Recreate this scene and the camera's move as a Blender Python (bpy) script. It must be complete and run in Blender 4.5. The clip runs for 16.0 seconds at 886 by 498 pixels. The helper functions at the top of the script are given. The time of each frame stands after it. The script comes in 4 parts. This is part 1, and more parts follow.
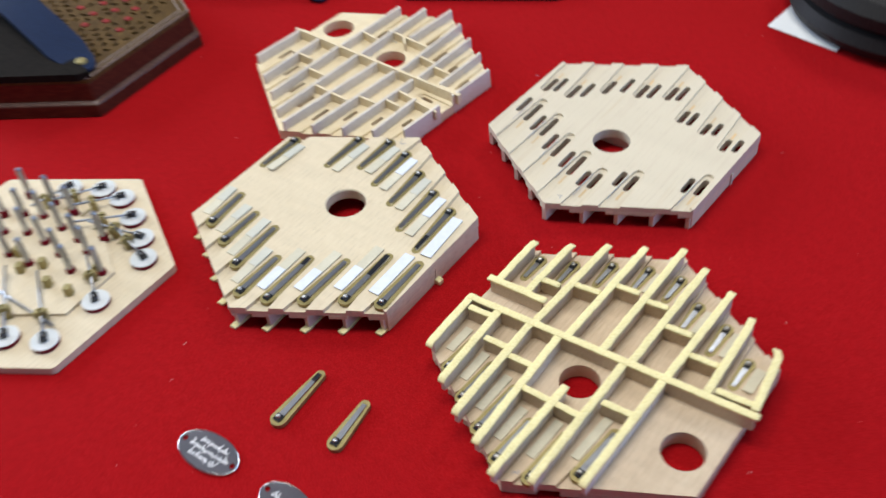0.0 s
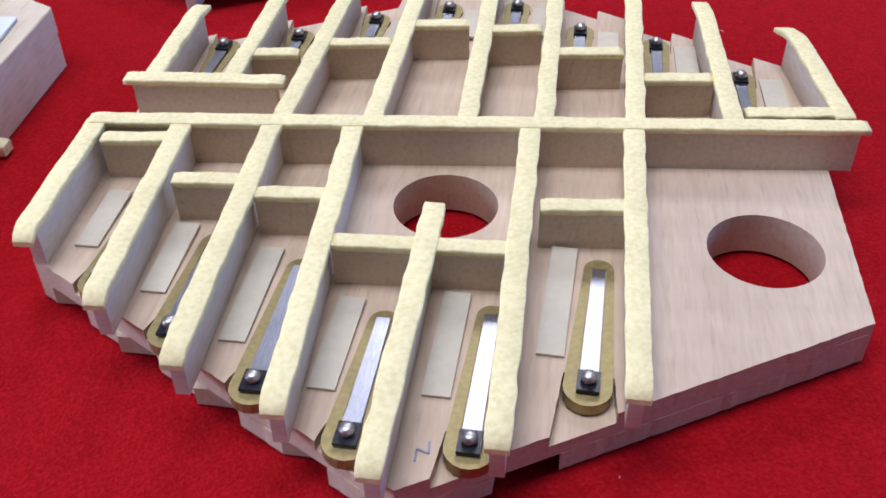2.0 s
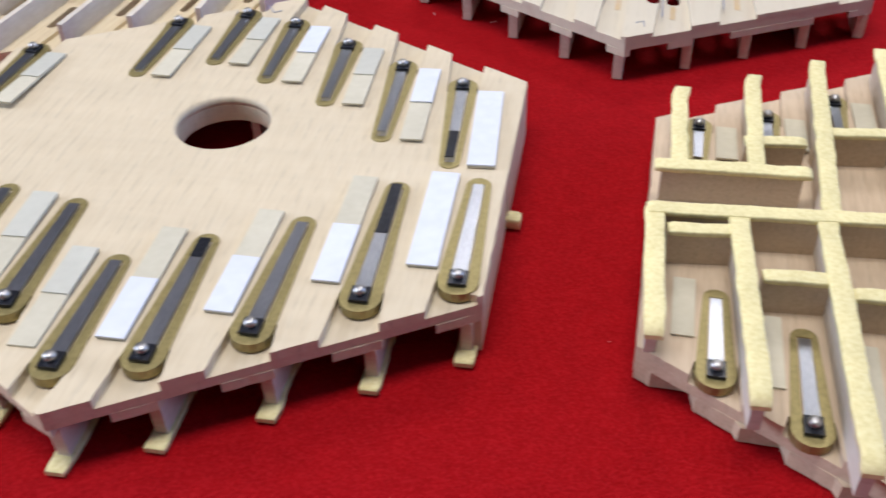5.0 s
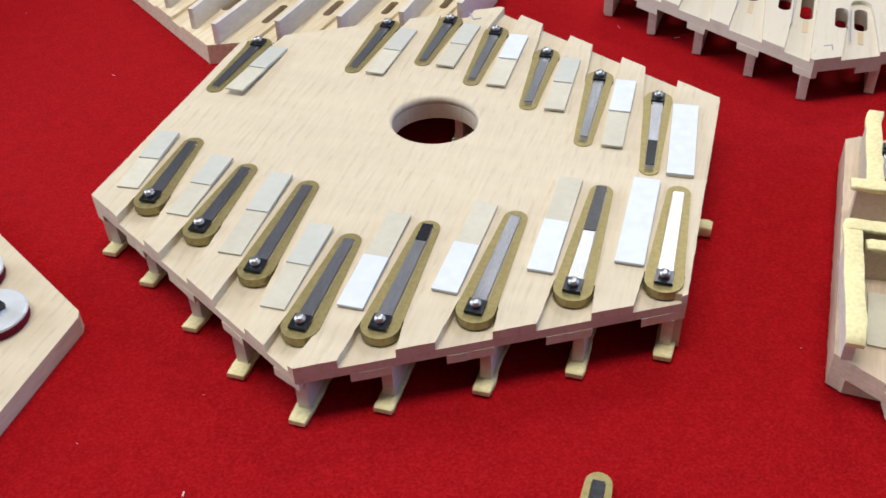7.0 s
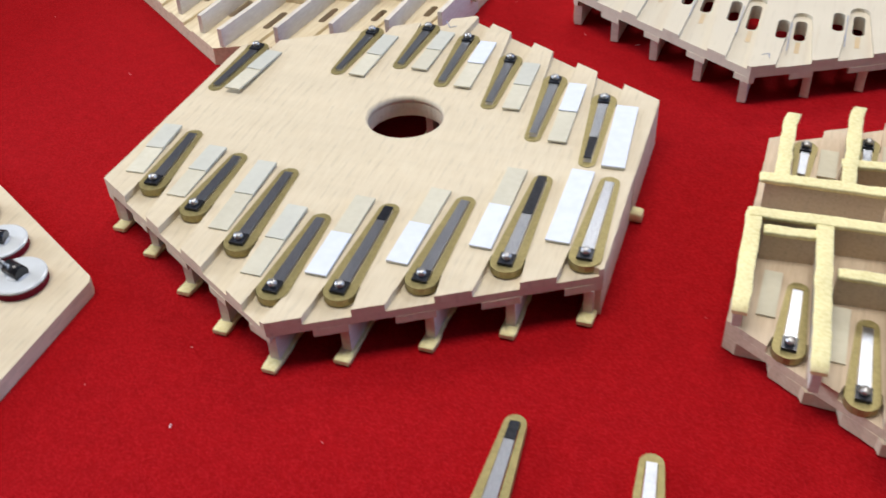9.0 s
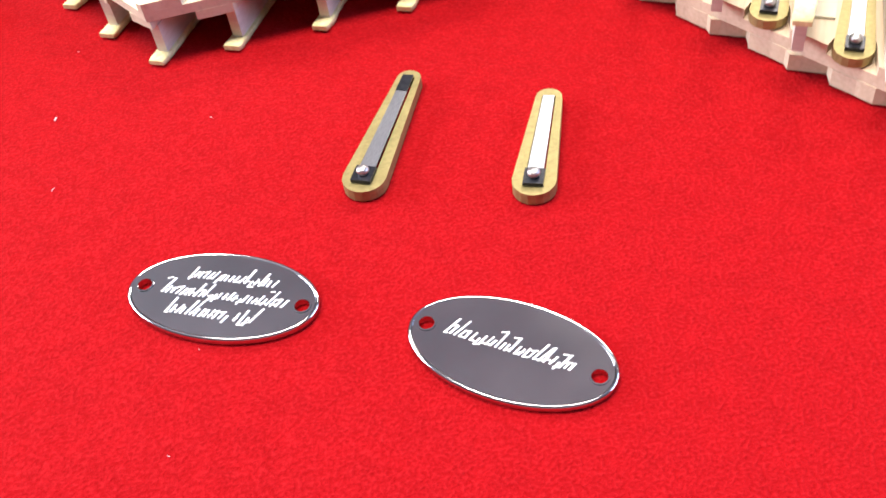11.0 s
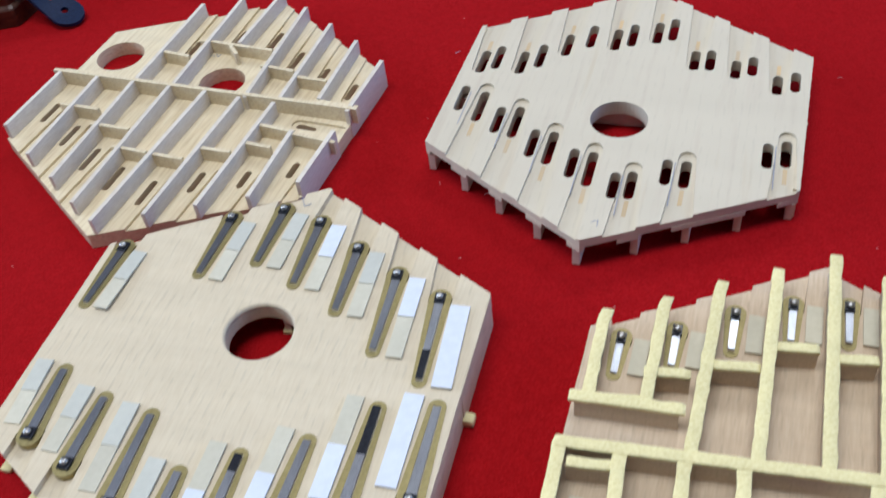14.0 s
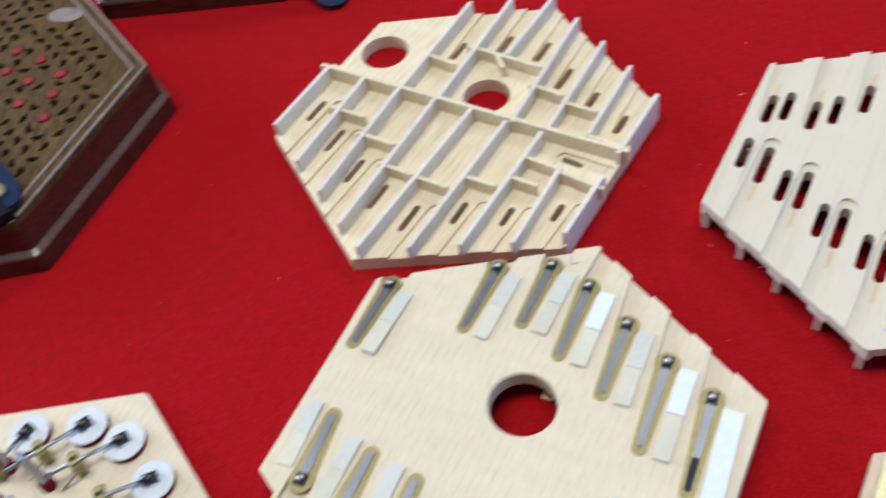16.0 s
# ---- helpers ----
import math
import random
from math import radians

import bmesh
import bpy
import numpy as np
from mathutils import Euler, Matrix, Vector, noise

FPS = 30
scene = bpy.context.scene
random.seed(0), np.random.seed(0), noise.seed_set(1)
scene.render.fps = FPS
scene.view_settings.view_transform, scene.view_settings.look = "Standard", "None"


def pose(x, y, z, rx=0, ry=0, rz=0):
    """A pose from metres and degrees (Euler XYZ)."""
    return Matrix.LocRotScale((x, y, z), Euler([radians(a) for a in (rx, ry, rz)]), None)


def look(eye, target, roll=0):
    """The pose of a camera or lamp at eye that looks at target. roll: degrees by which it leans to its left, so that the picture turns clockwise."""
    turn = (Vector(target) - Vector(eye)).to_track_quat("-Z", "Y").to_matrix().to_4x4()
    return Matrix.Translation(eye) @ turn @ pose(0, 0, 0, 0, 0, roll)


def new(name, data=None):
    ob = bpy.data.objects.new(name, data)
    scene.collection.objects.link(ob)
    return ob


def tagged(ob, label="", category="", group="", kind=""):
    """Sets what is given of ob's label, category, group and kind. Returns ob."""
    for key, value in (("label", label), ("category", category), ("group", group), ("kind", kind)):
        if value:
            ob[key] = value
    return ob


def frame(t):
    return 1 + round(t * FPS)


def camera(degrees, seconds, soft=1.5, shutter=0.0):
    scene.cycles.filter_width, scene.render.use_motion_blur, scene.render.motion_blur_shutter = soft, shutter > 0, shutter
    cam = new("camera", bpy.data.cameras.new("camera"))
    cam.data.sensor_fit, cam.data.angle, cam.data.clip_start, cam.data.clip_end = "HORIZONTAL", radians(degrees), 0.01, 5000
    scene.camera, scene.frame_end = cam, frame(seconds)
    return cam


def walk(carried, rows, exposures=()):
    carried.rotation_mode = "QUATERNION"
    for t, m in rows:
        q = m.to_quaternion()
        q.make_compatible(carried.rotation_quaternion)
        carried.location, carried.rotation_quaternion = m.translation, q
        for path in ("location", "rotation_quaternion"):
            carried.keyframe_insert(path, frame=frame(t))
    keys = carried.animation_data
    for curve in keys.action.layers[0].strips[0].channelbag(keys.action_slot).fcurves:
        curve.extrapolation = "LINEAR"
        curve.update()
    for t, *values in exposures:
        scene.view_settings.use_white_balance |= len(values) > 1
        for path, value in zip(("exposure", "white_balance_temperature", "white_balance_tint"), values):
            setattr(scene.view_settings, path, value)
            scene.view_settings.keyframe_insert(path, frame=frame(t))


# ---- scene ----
cam = camera(49.1, 16.0, soft=1.6, shutter=0.4)
PATH = [
    (0, (0.0313, -0.4945, 0.4067), (-0.0703, -0.1496, 0.0592), -5.95),
    (0.5, (-0.0818, -0.4100, 0.2712), (-0.0752, -0.0497, -0.0760), -2.04),
    (1, (-0.0859, -0.3609, 0.1785), (-0.0171, 0.0020, -0.1585), -1.85),
    (1.5, (-0.0570, -0.3430, 0.1353), (0.0435, 0.0219, -0.1915), -1.32),
    (2, (-0.0442, -0.3356, 0.1280), (0.0749, 0.0318, -0.1896), -0.92),
    (2.5, (-0.0431, -0.3341, 0.1244), (0.0800, 0.0345, -0.1902), -1.48),
    (3, (-0.0526, -0.3323, 0.1280), (0.0746, 0.0312, -0.1909), -1.12),
    (3.5, (-0.0682, -0.3324, 0.1309), (0.0555, 0.0322, -0.1882), -1.37),
    (4, (-0.0942, -0.3213, 0.1393), (0.0223, 0.0474, -0.1778), -1.43),
    (4.5, (-0.1227, -0.3090, 0.1471), (-0.0182, 0.0610, -0.1725), -1.34),
    (5, (-0.1441, -0.3035, 0.1527), (-0.0590, 0.0727, -0.1655), -1.68),
    (5.2, (-0.1520, -0.3037, 0.1528), (-0.0748, 0.0767, -0.1624), -1.64),
    (7.3, (-0.1720, -0.3176, 0.1660), (-0.1419, 0.0694, -0.1492), -2.66),
    (7.5, (-0.1717, -0.3201, 0.1680), (-0.1448, 0.0674, -0.1468), -2.84),
    (8, (-0.1709, -0.3313, 0.1749), (-0.1490, 0.0582, -0.1378), -2.99),
    (8.5, (-0.1678, -0.3407, 0.1810), (-0.1499, 0.0489, -0.1319), -3.13),
    (9, (-0.1543, -0.3492, 0.1820), (-0.1356, 0.0384, -0.1332), -2.98),
    (9.5, (-0.1469, -0.3775, 0.1633), (-0.1268, 0.0120, -0.1495), -2.24),
    (10, (-0.1458, -0.3874, 0.1373), (-0.1202, -0.0058, -0.1848), -1.92),
    (10.2, (-0.1438, -0.3877, 0.1323), (-0.1175, -0.0094, -0.1936), -2.23),
    (12.3, (-0.1115, -0.3579, 0.1779), (-0.1532, -0.0701, -0.2289), -23.87),
    (12.5, (-0.1087, -0.3581, 0.1911), (-0.1442, -0.0626, -0.2107), -21.95),
    (13, (-0.1099, -0.3537, 0.2308), (-0.1235, -0.0241, -0.1450), -15.07),
    (13.5, (-0.1086, -0.3402, 0.2546), (-0.0937, 0.0146, -0.0975), -9.42),
    (14, (-0.0953, -0.3056, 0.2761), (-0.0755, 0.0438, -0.0811), -7.89),
    (14.5, (-0.0764, -0.2688, 0.3005), (-0.0696, 0.0601, -0.0760), -10.22),
    (15, (-0.0660, -0.2354, 0.3039), (-0.0660, 0.0783, -0.0855), -11.36),
    (15.5, (-0.0894, -0.2221, 0.3145), (-0.1166, 0.0881, -0.0767), -12.82),
    (16, (-0.1273, -0.2460, 0.3201), (-0.1979, 0.0631, -0.0665), -13.34),
]
EXPOSURES = [(0.0, 0.05, 6400, 7), (1.0, 0.03, 6500, 10), (1.5, 0.0, 5950, 18), (2.2, 0.02, 5550, 22), (3.5, 0.02, 5550, 22), (4.5, -0.04, 6200, 22), (5.0, -0.03, 6250, 14), (9.0, 0.04, 6450, 10),
             (9.5, 0.38, 6450, 16), (9.8, 1.02, 6600, 18), (10.2, 1.12, 6600, 18), (12.3, 1.53, 7600, 8), (12.5, 1.56, 7600, 8), (13.0, 0.6, 6050, 15), (13.5, -0.15, 5700, 9), (14.0, -0.2, 5800, 8),
             (14.5, -0.08, 5850, 7), (15.0, -0.13, 5780, 6), (15.5, -0.09, 5750, 6), (16.0, 0.0, 5900, 7)]
walk(cam, [(t, look(eye, target, roll)) for t, eye, target, roll in PATH], EXPOSURES)

# ---- light: a hall with ceiling panels and a window on one side ----
world = bpy.data.worlds.new("world")
scene.world = world
world.use_nodes = True
world.node_tree.nodes["Background"].inputs[0].default_value = (0.75, 0.8, 0.9, 1)
world.node_tree.nodes["Background"].inputs[1].default_value = 0.12


def area(name, loc, target, sx, sy, watts, colour):
    d = bpy.data.lights.new(name, "AREA")
    d.shape, d.size, d.size_y, d.energy, d.color = "RECTANGLE", sx, sy, watts, colour
    ob = new(name, d)
    ob.matrix_world = look(loc, target)
    return ob


area("ceiling_lamp", (-0.35, -0.1, 2.05), (-0.35, -0.1, 0), 1.5, 0.6, 37, (1.0, 0.96, 0.9))
area("ceiling_lamp", (0.85, 1.8, 2.05), (0.7, 1.5, 0), 0.7, 0.85, 31, (1.0, 0.97, 0.93))
area("window_light", (2.9, -0.35, 1.0), (-0.1, 0, 0.1), 2.4, 1.6, 52, (0.38, 0.57, 1.0))
area("window_light", (-2.9, 0.8, 1.0), (-0.1, 0, 0.1), 2.0, 1.4, 90, (0.72, 0.82, 1.0))

# ---- materials ----


def material(name, rough=0.6, metal=0.0, spec=0.5):
    m = bpy.data.materials.new(name)
    m.use_nodes = True
    b = m.node_tree.nodes["Principled BSDF"]
    b.inputs["Roughness"].default_value = rough
    b.inputs["Metallic"].default_value = metal
    b.inputs["Specular IOR Level"].default_value = spec
    return m, m.node_tree, b


def noisy(name, stops, scale, rough=0.6, metal=0.0, spec=0.5, stretch=(1, 1, 1), turn=0.0, detail=4.0, bump=0.0, bump_scale=None, vary=0.0, rough_var=0.0, lines=0.0):
    """Two scales of variation: a colour ramp over stretched noise, a second coarser noise, and relief."""
    m, nt, b = material(name, rough, metal, spec)
    co = nt.nodes.new("ShaderNodeTexCoord")
    mp = nt.nodes.new("ShaderNodeMapping")
    mp.inputs["Scale"].default_value = stretch
    rot = nt.nodes.new("ShaderNodeMapping")
    rot.inputs["Rotation"].default_value = (0, 0, radians(turn))
    nt.links.new(co.outputs["Object"], rot.inputs["Vector"])
    nt.links.new(rot.outputs["Vector"], mp.inputs["Vector"])
    n = nt.nodes.new("ShaderNodeTexNoise")
    n.inputs["Scale"].default_value, n.inputs["Detail"].default_value = scale, detail
    nt.links.new(mp.outputs["Vector"], n.inputs["Vector"])
    ramp = nt.nodes.new("ShaderNodeValToRGB")
    el = ramp.color_ramp.elements
    while len(el) < len(stops):
        el.new(0.5)
    for e, (p, c) in zip(el, stops):
        e.position, e.color = p, (*c, 1)
    nt.links.new(n.outputs["Fac"], ramp.inputs["Fac"])
    n2 = nt.nodes.new("ShaderNodeTexNoise")
    n2.inputs["Scale"].default_value = scale * 0.13
    if stretch[0] > 5 and not metal:
        band = nt.nodes.new("ShaderNodeMapping")
        band.inputs["Scale"].default_value = (2.0, 13.0, 2.0)
        nt.links.new(rot.outputs["Vector"], band.inputs["Vector"])
        nt.links.new(band.outputs["Vector"], n2.inputs["Vector"])
    else:
        nt.links.new(co.outputs["Object"], n2.inputs["Vector"])
    mr = nt.nodes.new("ShaderNodeMapRange")
    mr.inputs["From Min"].default_value, mr.inputs["From Max"].default_value = 0.3, 0.7
    mr.inputs["To Min"].default_value, mr.inputs["To Max"].default_value = 1 - vary, 1 + vary * 0.4
    nt.links.new(n2.outputs["Fac"], mr.inputs["Value"])
    info = nt.nodes.new("ShaderNodeObjectInfo")
    mr2 = nt.nodes.new("ShaderNodeMapRange")
    mr2.inputs["To Min"].default_value, mr2.inputs["To Max"].default_value = 1 - vary, 1.0
    nt.links.new(info.outputs["Random"], mr2.inputs["Value"])
    mul = nt.nodes.new("ShaderNodeMath")
    mul.operation = "MULTIPLY"
    nt.links.new(mr.outputs[0], mul.inputs[0])
    nt.links.new(mr2.outputs[0], mul.inputs[1])
    if lines:
        wave = nt.nodes.new("ShaderNodeTexWave")
        wave.inputs["Scale"].default_value, wave.inputs["Distortion"].default_value = 92, 3.0
        wave.inputs["Detail"].default_value, wave.inputs["Detail Scale"].default_value = 2, 0.6
        nt.links.new(rot.outputs["Vector"], wave.inputs["Vector"])
        dash = nt.nodes.new("ShaderNodeTexNoise")
        dash.inputs["Scale"].default_value, dash.inputs["Detail"].default_value = 700, 2
        long = nt.nodes.new("ShaderNodeMapping")
        long.inputs["Scale"].default_value = (1.0, 0.25, 1.0)
        nt.links.new(rot.outputs["Vector"], long.inputs["Vector"])
        nt.links.new(long.outputs["Vector"], dash.inputs["Vector"])
        both = nt.nodes.new("ShaderNodeMath")
        both.operation = "MULTIPLY"
        nt.links.new(wave.outputs["Fac"], both.inputs[0])
        nt.links.new(dash.outputs["Fac"], both.inputs[1])
        pore = nt.nodes.new("ShaderNodeMapRange")
        pore.inputs["From Min"].default_value, pore.inputs["From Max"].default_value = 0.46, 0.62
        pore.inputs["To Min"].default_value, pore.inputs["To Max"].default_value = 1.0, 1 - lines
        nt.links.new(both.outputs[0], pore.inputs["Value"])
        darker = nt.nodes.new("ShaderNodeMath")
        darker.operation = "MULTIPLY"
        nt.links.new(mul.outputs[0], darker.inputs[0])
        nt.links.new(pore.outputs[0], darker.inputs[1])
        mul = darker
    hsv = nt.nodes.new("ShaderNodeHueSaturation")
    nt.links.new(ramp.outputs["Color"], hsv.inputs["Color"])
    nt.links.new(mul.outputs[0], hsv.inputs["Value"])
    nt.links.new(hsv.outputs["Color"], b.inputs["Base Color"])
    if rough_var:
        mr3 = nt.nodes.new("ShaderNodeMapRange")
        mr3.inputs["To Min"].default_value, mr3.inputs["To Max"].default_value = rough - rough_var, rough + rough_var
        nt.links.new(n.outputs["Fac"], mr3.inputs["Value"])
        nt.links.new(mr3.outputs[0], b.inputs["Roughness"])
    if bump:
        n3 = nt.nodes.new("ShaderNodeTexNoise")
        n3.inputs["Scale"].default_value, n3.inputs["Detail"].default_value = bump_scale or scale, 3
        nt.links.new((mp if bump_scale is None else co).outputs["Vector" if bump_scale is None else "Object"], n3.inputs["Vector"])
        bp = nt.nodes.new("ShaderNodeBump")
        bp.inputs["Strength"].default_value, bp.inputs["Distance"].default_value = bump, 0.0004
        nt.links.new(n3.outputs["Fac"], bp.inputs["Height"])
        nt.links.new(bp.outputs["Normal"], b.inputs["Normal"])
    return m


FELT = noisy("red_felt", [(0.3, (0.27, 0.0019, 0.0034)), (0.52, (0.33, 0.0040, 0.0070)), (0.72, (0.4, 0.0085, 0.0123))], 1500, 0.95, spec=0.08, bump=0.9, bump_scale=1500, vary=0.08)
MAPLE = noisy("pale_maple", [(0.3, (0.625, 0.53, 0.372)), (0.5, (0.655, 0.562, 0.402)), (0.72, (0.678, 0.59, 0.43))], 110, 0.55, spec=0.3, stretch=(10, 1, 10), turn=30, detail=5, bump=0.14, vary=0.05, lines=0.1)
MAPLE_C = noisy("striped_maple", [(0.3, (0.58, 0.505, 0.39)), (0.47, (0.62, 0.555, 0.43)), (0.62, (0.62, 0.555, 0.43)), (0.8, (0.57, 0.48, 0.34))], 26, 0.55, spec=0.3, stretch=(8, 0.5, 8), turn=29, detail=6, bump=0.1, vary=0.04, lines=0.05)
MAPLE_D = noisy("creamy_maple", [(0.3, (0.63, 0.52, 0.335)), (0.5, (0.73, 0.625, 0.43)), (0.72, (0.78, 0.69, 0.49))], 60, 0.55, spec=0.3, stretch=(12, 1, 12), turn=30, detail=5, bump=0.12, vary=0.05, lines=0.06)
MAPLE_B = noisy("tan_maple", [(0.3, (0.55, 0.43, 0.3)), (0.5, (0.6, 0.475, 0.335)), (0.72, (0.64, 0.52, 0.375))], 110, 0.55, spec=0.3, stretch=(10, 1, 10), turn=30, detail=5, bump=0.14, vary=0.06, lines=0.1)
WALLWOOD_B = noisy("tan_wall_wood", [(0.3, (0.54, 0.44, 0.33)), (0.7, (0.63, 0.53, 0.42))], 90, 0.6, spec=0.25, stretch=(3, 3, 12), detail=4, bump=0.12, vary=0.07)
# Wall wood made whiter and bluer for window light on the wall sides.
LIT_WALLWOOD = noisy("window_lit_wall_wood", [(0.3, (0.64, 0.57, 0.48)), (0.7, (0.73, 0.67, 0.58))], 90, 0.6, spec=0.25, stretch=(3, 3, 12), detail=4, bump=0.12, vary=0.07)
CHAMOIS = noisy("cream_chamois", [(0.3, (0.74, 0.65, 0.325)), (0.55, (0.83, 0.745, 0.405)), (0.8, (0.88, 0.81, 0.48))], 900, 0.95, spec=0.1, bump=0.3, bump_scale=1500, vary=0.07)
BRASS = noisy("dull_brass", [(0.35, (0.3, 0.25, 0.105)), (0.65, (0.39, 0.325, 0.14))], 900, 0.52, metal=0.65, stretch=(1, 1, 1), bump=0.08, vary=0.07, rough_var=0.08)
STEEL = noisy("brushed_steel", [(0.35, (0.36, 0.38, 0.42)), (0.65, (0.46, 0.48, 0.52))], 600, 0.34, metal=1.0, stretch=(9, 1, 1), turn=28, bump=0.06, vary=0.1, rough_var=0.08)
BLACKSTEEL = noisy("blued_clamp_steel", [(0.35, (0.012, 0.014, 0.02)), (0.65, (0.03, 0.032, 0.04))], 900, 0.3, metal=0.4, bump=0.1)
SCREW = noisy("bright_screw_steel", [(0.3, (0.4, 0.4, 0.4)), (0.7, (0.55, 0.55, 0.54))], 1500, 0.42, metal=1.0)
STIFF = noisy("clear_grey_stiffener", [(0.3, (0.545, 0.545, 0.475)), (0.7, (0.585, 0.585, 0.51))], 400, 0.35, spec=0.4, bump=0.04, vary=0.05)
VALVE = noisy("grey_leather_valve", [(0.3, (0.6, 0.565, 0.44)), (0.7, (0.645, 0.61, 0.485))], 500, 0.8, spec=0.2, bump=0.1, vary=0.09)
WHITE = noisy("white_plastic_stiffener", [(0.3, (0.66, 0.7, 0.78)), (0.7, (0.72, 0.76, 0.83))], 300, 0.5, spec=0.3, vary=0.03)
PADWHITE = noisy("white_pad_disc", [(0.3, (0.6, 0.63, 0.64)), (0.7, (0.68, 0.71, 0.72))], 200, 0.3, vary=0.06)
PADFELT = noisy("maroon_pad_felt", [(0.3, (0.12, 0.006, 0.014)), (0.7, (0.2, 0.012, 0.022))], 1500, 0.95, spec=0.1, bump=0.8)
CHROME = noisy("polished_nickel", [(0.3, (0.52, 0.53, 0.535)), (0.7, (0.62, 0.63, 0.635))], 60, 0.11, metal=1.0, bump=0.04, rough_var=0.03)
ENGRAVED = noisy("matt_engraving", [(0.3, (0.8, 0.8, 0.8)), (0.7, (0.88, 0.88, 0.88))], 900, 0.6)
BURN = noisy("scorched_maple", [(0.35, (0.6, 0.47, 0.3)), (0.6, (0.64, 0.46, 0.24))], 160, 0.6, stretch=(1, 0.4, 1), turn=28, vary=0.1)
# Pencil marks, and the blue shadow lines painted along bare-pan slot edges.
PENCIL_SHADE = noisy("pencil_and_edge_shade", [(0.3, (0.2, 0.22, 0.3)), (0.7, (0.33, 0.35, 0.44))], 900, 0.7)
BLACKRUBBER = noisy("black_rubber", [(0.3, (0.008, 0.008, 0.009)), (0.7, (0.02, 0.02, 0.022))], 700, 0.25, bump=0.1)
BLACKLEATHER = noisy("dull_black_leather", [(0.3, (0.006, 0.006, 0.007)), (0.7, (0.014, 0.013, 0.014))], 700, 0.55, spec=0.2, bump=0.3)
DARKWOOD = noisy("dark_rosewood", [(0.3, (0.026, 0.009, 0.006)), (0.55, (0.058, 0.020, 0.011)), (0.75, (0.095, 0.036, 0.018))], 60, 0.3, stretch=(2, 9, 9), detail=6, bump=0.08, vary=0.15)
FRETWOOD = noisy("walnut_fretwork", [(0.3, (0.045, 0.024, 0.007)), (0.55, (0.1, 0.058, 0.018)), (0.75, (0.16, 0.095, 0.03))], 110, 0.55, spec=0.15, stretch=(6, 1, 1), detail=5, bump=0.1, vary=0.1)
# Rosewood lightened to hold the sheen of light on the polished ledge.
LEDGE_SHEEN = noisy("rosewood_sheen", [(0.3, (0.07, 0.035, 0.026)), (0.7, (0.13, 0.07, 0.05))], 60, 0.22, stretch=(2, 9, 9), detail=6, bump=0.05, vary=0.1)
# Pale oval plate, and highlights painted along the concertina rim edges.
PLATE_AND_GLINT = noisy("plate_and_edge_glint", [(0.3, (0.19, 0.15, 0.13)), (0.7, (0.27, 0.22, 0.2))], 200, 0.35)
# Near-black for shade: below the fretwork cut-outs and round the hand rest.
SHADE_BLACK = noisy("shade_black", [(0.3, (0.006, 0.005, 0.004)), (0.7, (0.014, 0.011, 0.009))], 300, 0.9, spec=0.08)
REDBUTTON = noisy("red_button", [(0.3, (0.22, 0.006, 0.009)), (0.7, (0.28, 0.01, 0.013))], 300, 0.5)
BLUELEATHER = noisy("navy_leather", [(0.3, (0.004, 0.010, 0.032)), (0.7, (0.008, 0.020, 0.062))], 700, 0.5, spec=0.18, bump=0.35)
CREAMCARD = noisy("cream_leather_top", [(0.3, (0.6, 0.52, 0.38)), (0.7, (0.72, 0.65, 0.5))], 260, 0.8, bump=0.5, vary=0.08)
PAPER = noisy("white_paper", [(0.3, (0.74, 0.77, 0.8)), (0.7, (0.8, 0.82, 0.84))], 90, 0.8, bump=0.05)
LINT = noisy("pale_lint", [(0.3, (0.62, 0.36, 0.33)), (0.7, (0.8, 0.66, 0.62))], 300, 0.9)
PLASTER = noisy("grey_plaster", [(0.3, (0.26, 0.26, 0.26)), (0.7, (0.32, 0.32, 0.31))], 3, 0.9, bump=0.1)
CEILING = noisy("grey_ceiling", [(0.3, (0.32, 0.32, 0.32)), (0.7, (0.37, 0.37, 0.365))], 3, 0.9)
FLOORMAT = noisy("dark_carpet", [(0.3, (0.05, 0.05, 0.06)), (0.7, (0.09, 0.09, 0.1))], 60, 0.95, bump=0.4)

# ---- building helpers; plan numbers of small things are in millimetres ----
MM = 0.001


def part(name, bm, mat, parent=None, label=""):
    me = bpy.data.meshes.new(name)
    bmesh.ops.recalc_face_normals(bm, faces=bm.faces[:])
    bm.to_mesh(me)
    bm.free()
    me.materials.append(mat)
    ob = new(name, me)
    if parent is not None:
        ob.parent = parent
    if label:
        ob["label"] = label
    return ob


def thing(name, x, y, z, turn, label, category, group=""):
    ob = new(name)
    ob.empty_display_size = 0.02
    ob.matrix_basis = pose(x, y, z, 0, 0, turn)
    return tagged(ob, label, category, group)


def slab(outer, holes, z0, z1, bm=None):
    """A plate with holes through it; outlines in millimetres, heights in metres."""
    bm = bm or bmesh.new()
    loops, edges = [], []
    for pts in [outer] + holes:
        vs = [bm.verts.new((x * MM, y * MM, z1)) for x, y in pts]
        loops.append(vs)
        edges += [bm.edges.new((vs[i], vs[(i + 1) % len(vs)])) for i in range(len(vs))]
    res = bmesh.ops.triangle_fill(bm, use_beauty=True, use_dissolve=False, edges=edges)
    tops = [g for g in res["geom"] if isinstance(g, bmesh.types.BMFace)]
    low = {v: bm.verts.new((v.co.x, v.co.y, z0)) for vs in loops for v in vs}
    for f in tops:
        bm.faces.new([low[v] for v in reversed(f.verts)])
    for vs in loops:
        for i in range(len(vs)):
            a, b = vs[i], vs[(i + 1) % len(vs)]
            bm.faces.new((a, b, low[b], low[a]))
    return bm


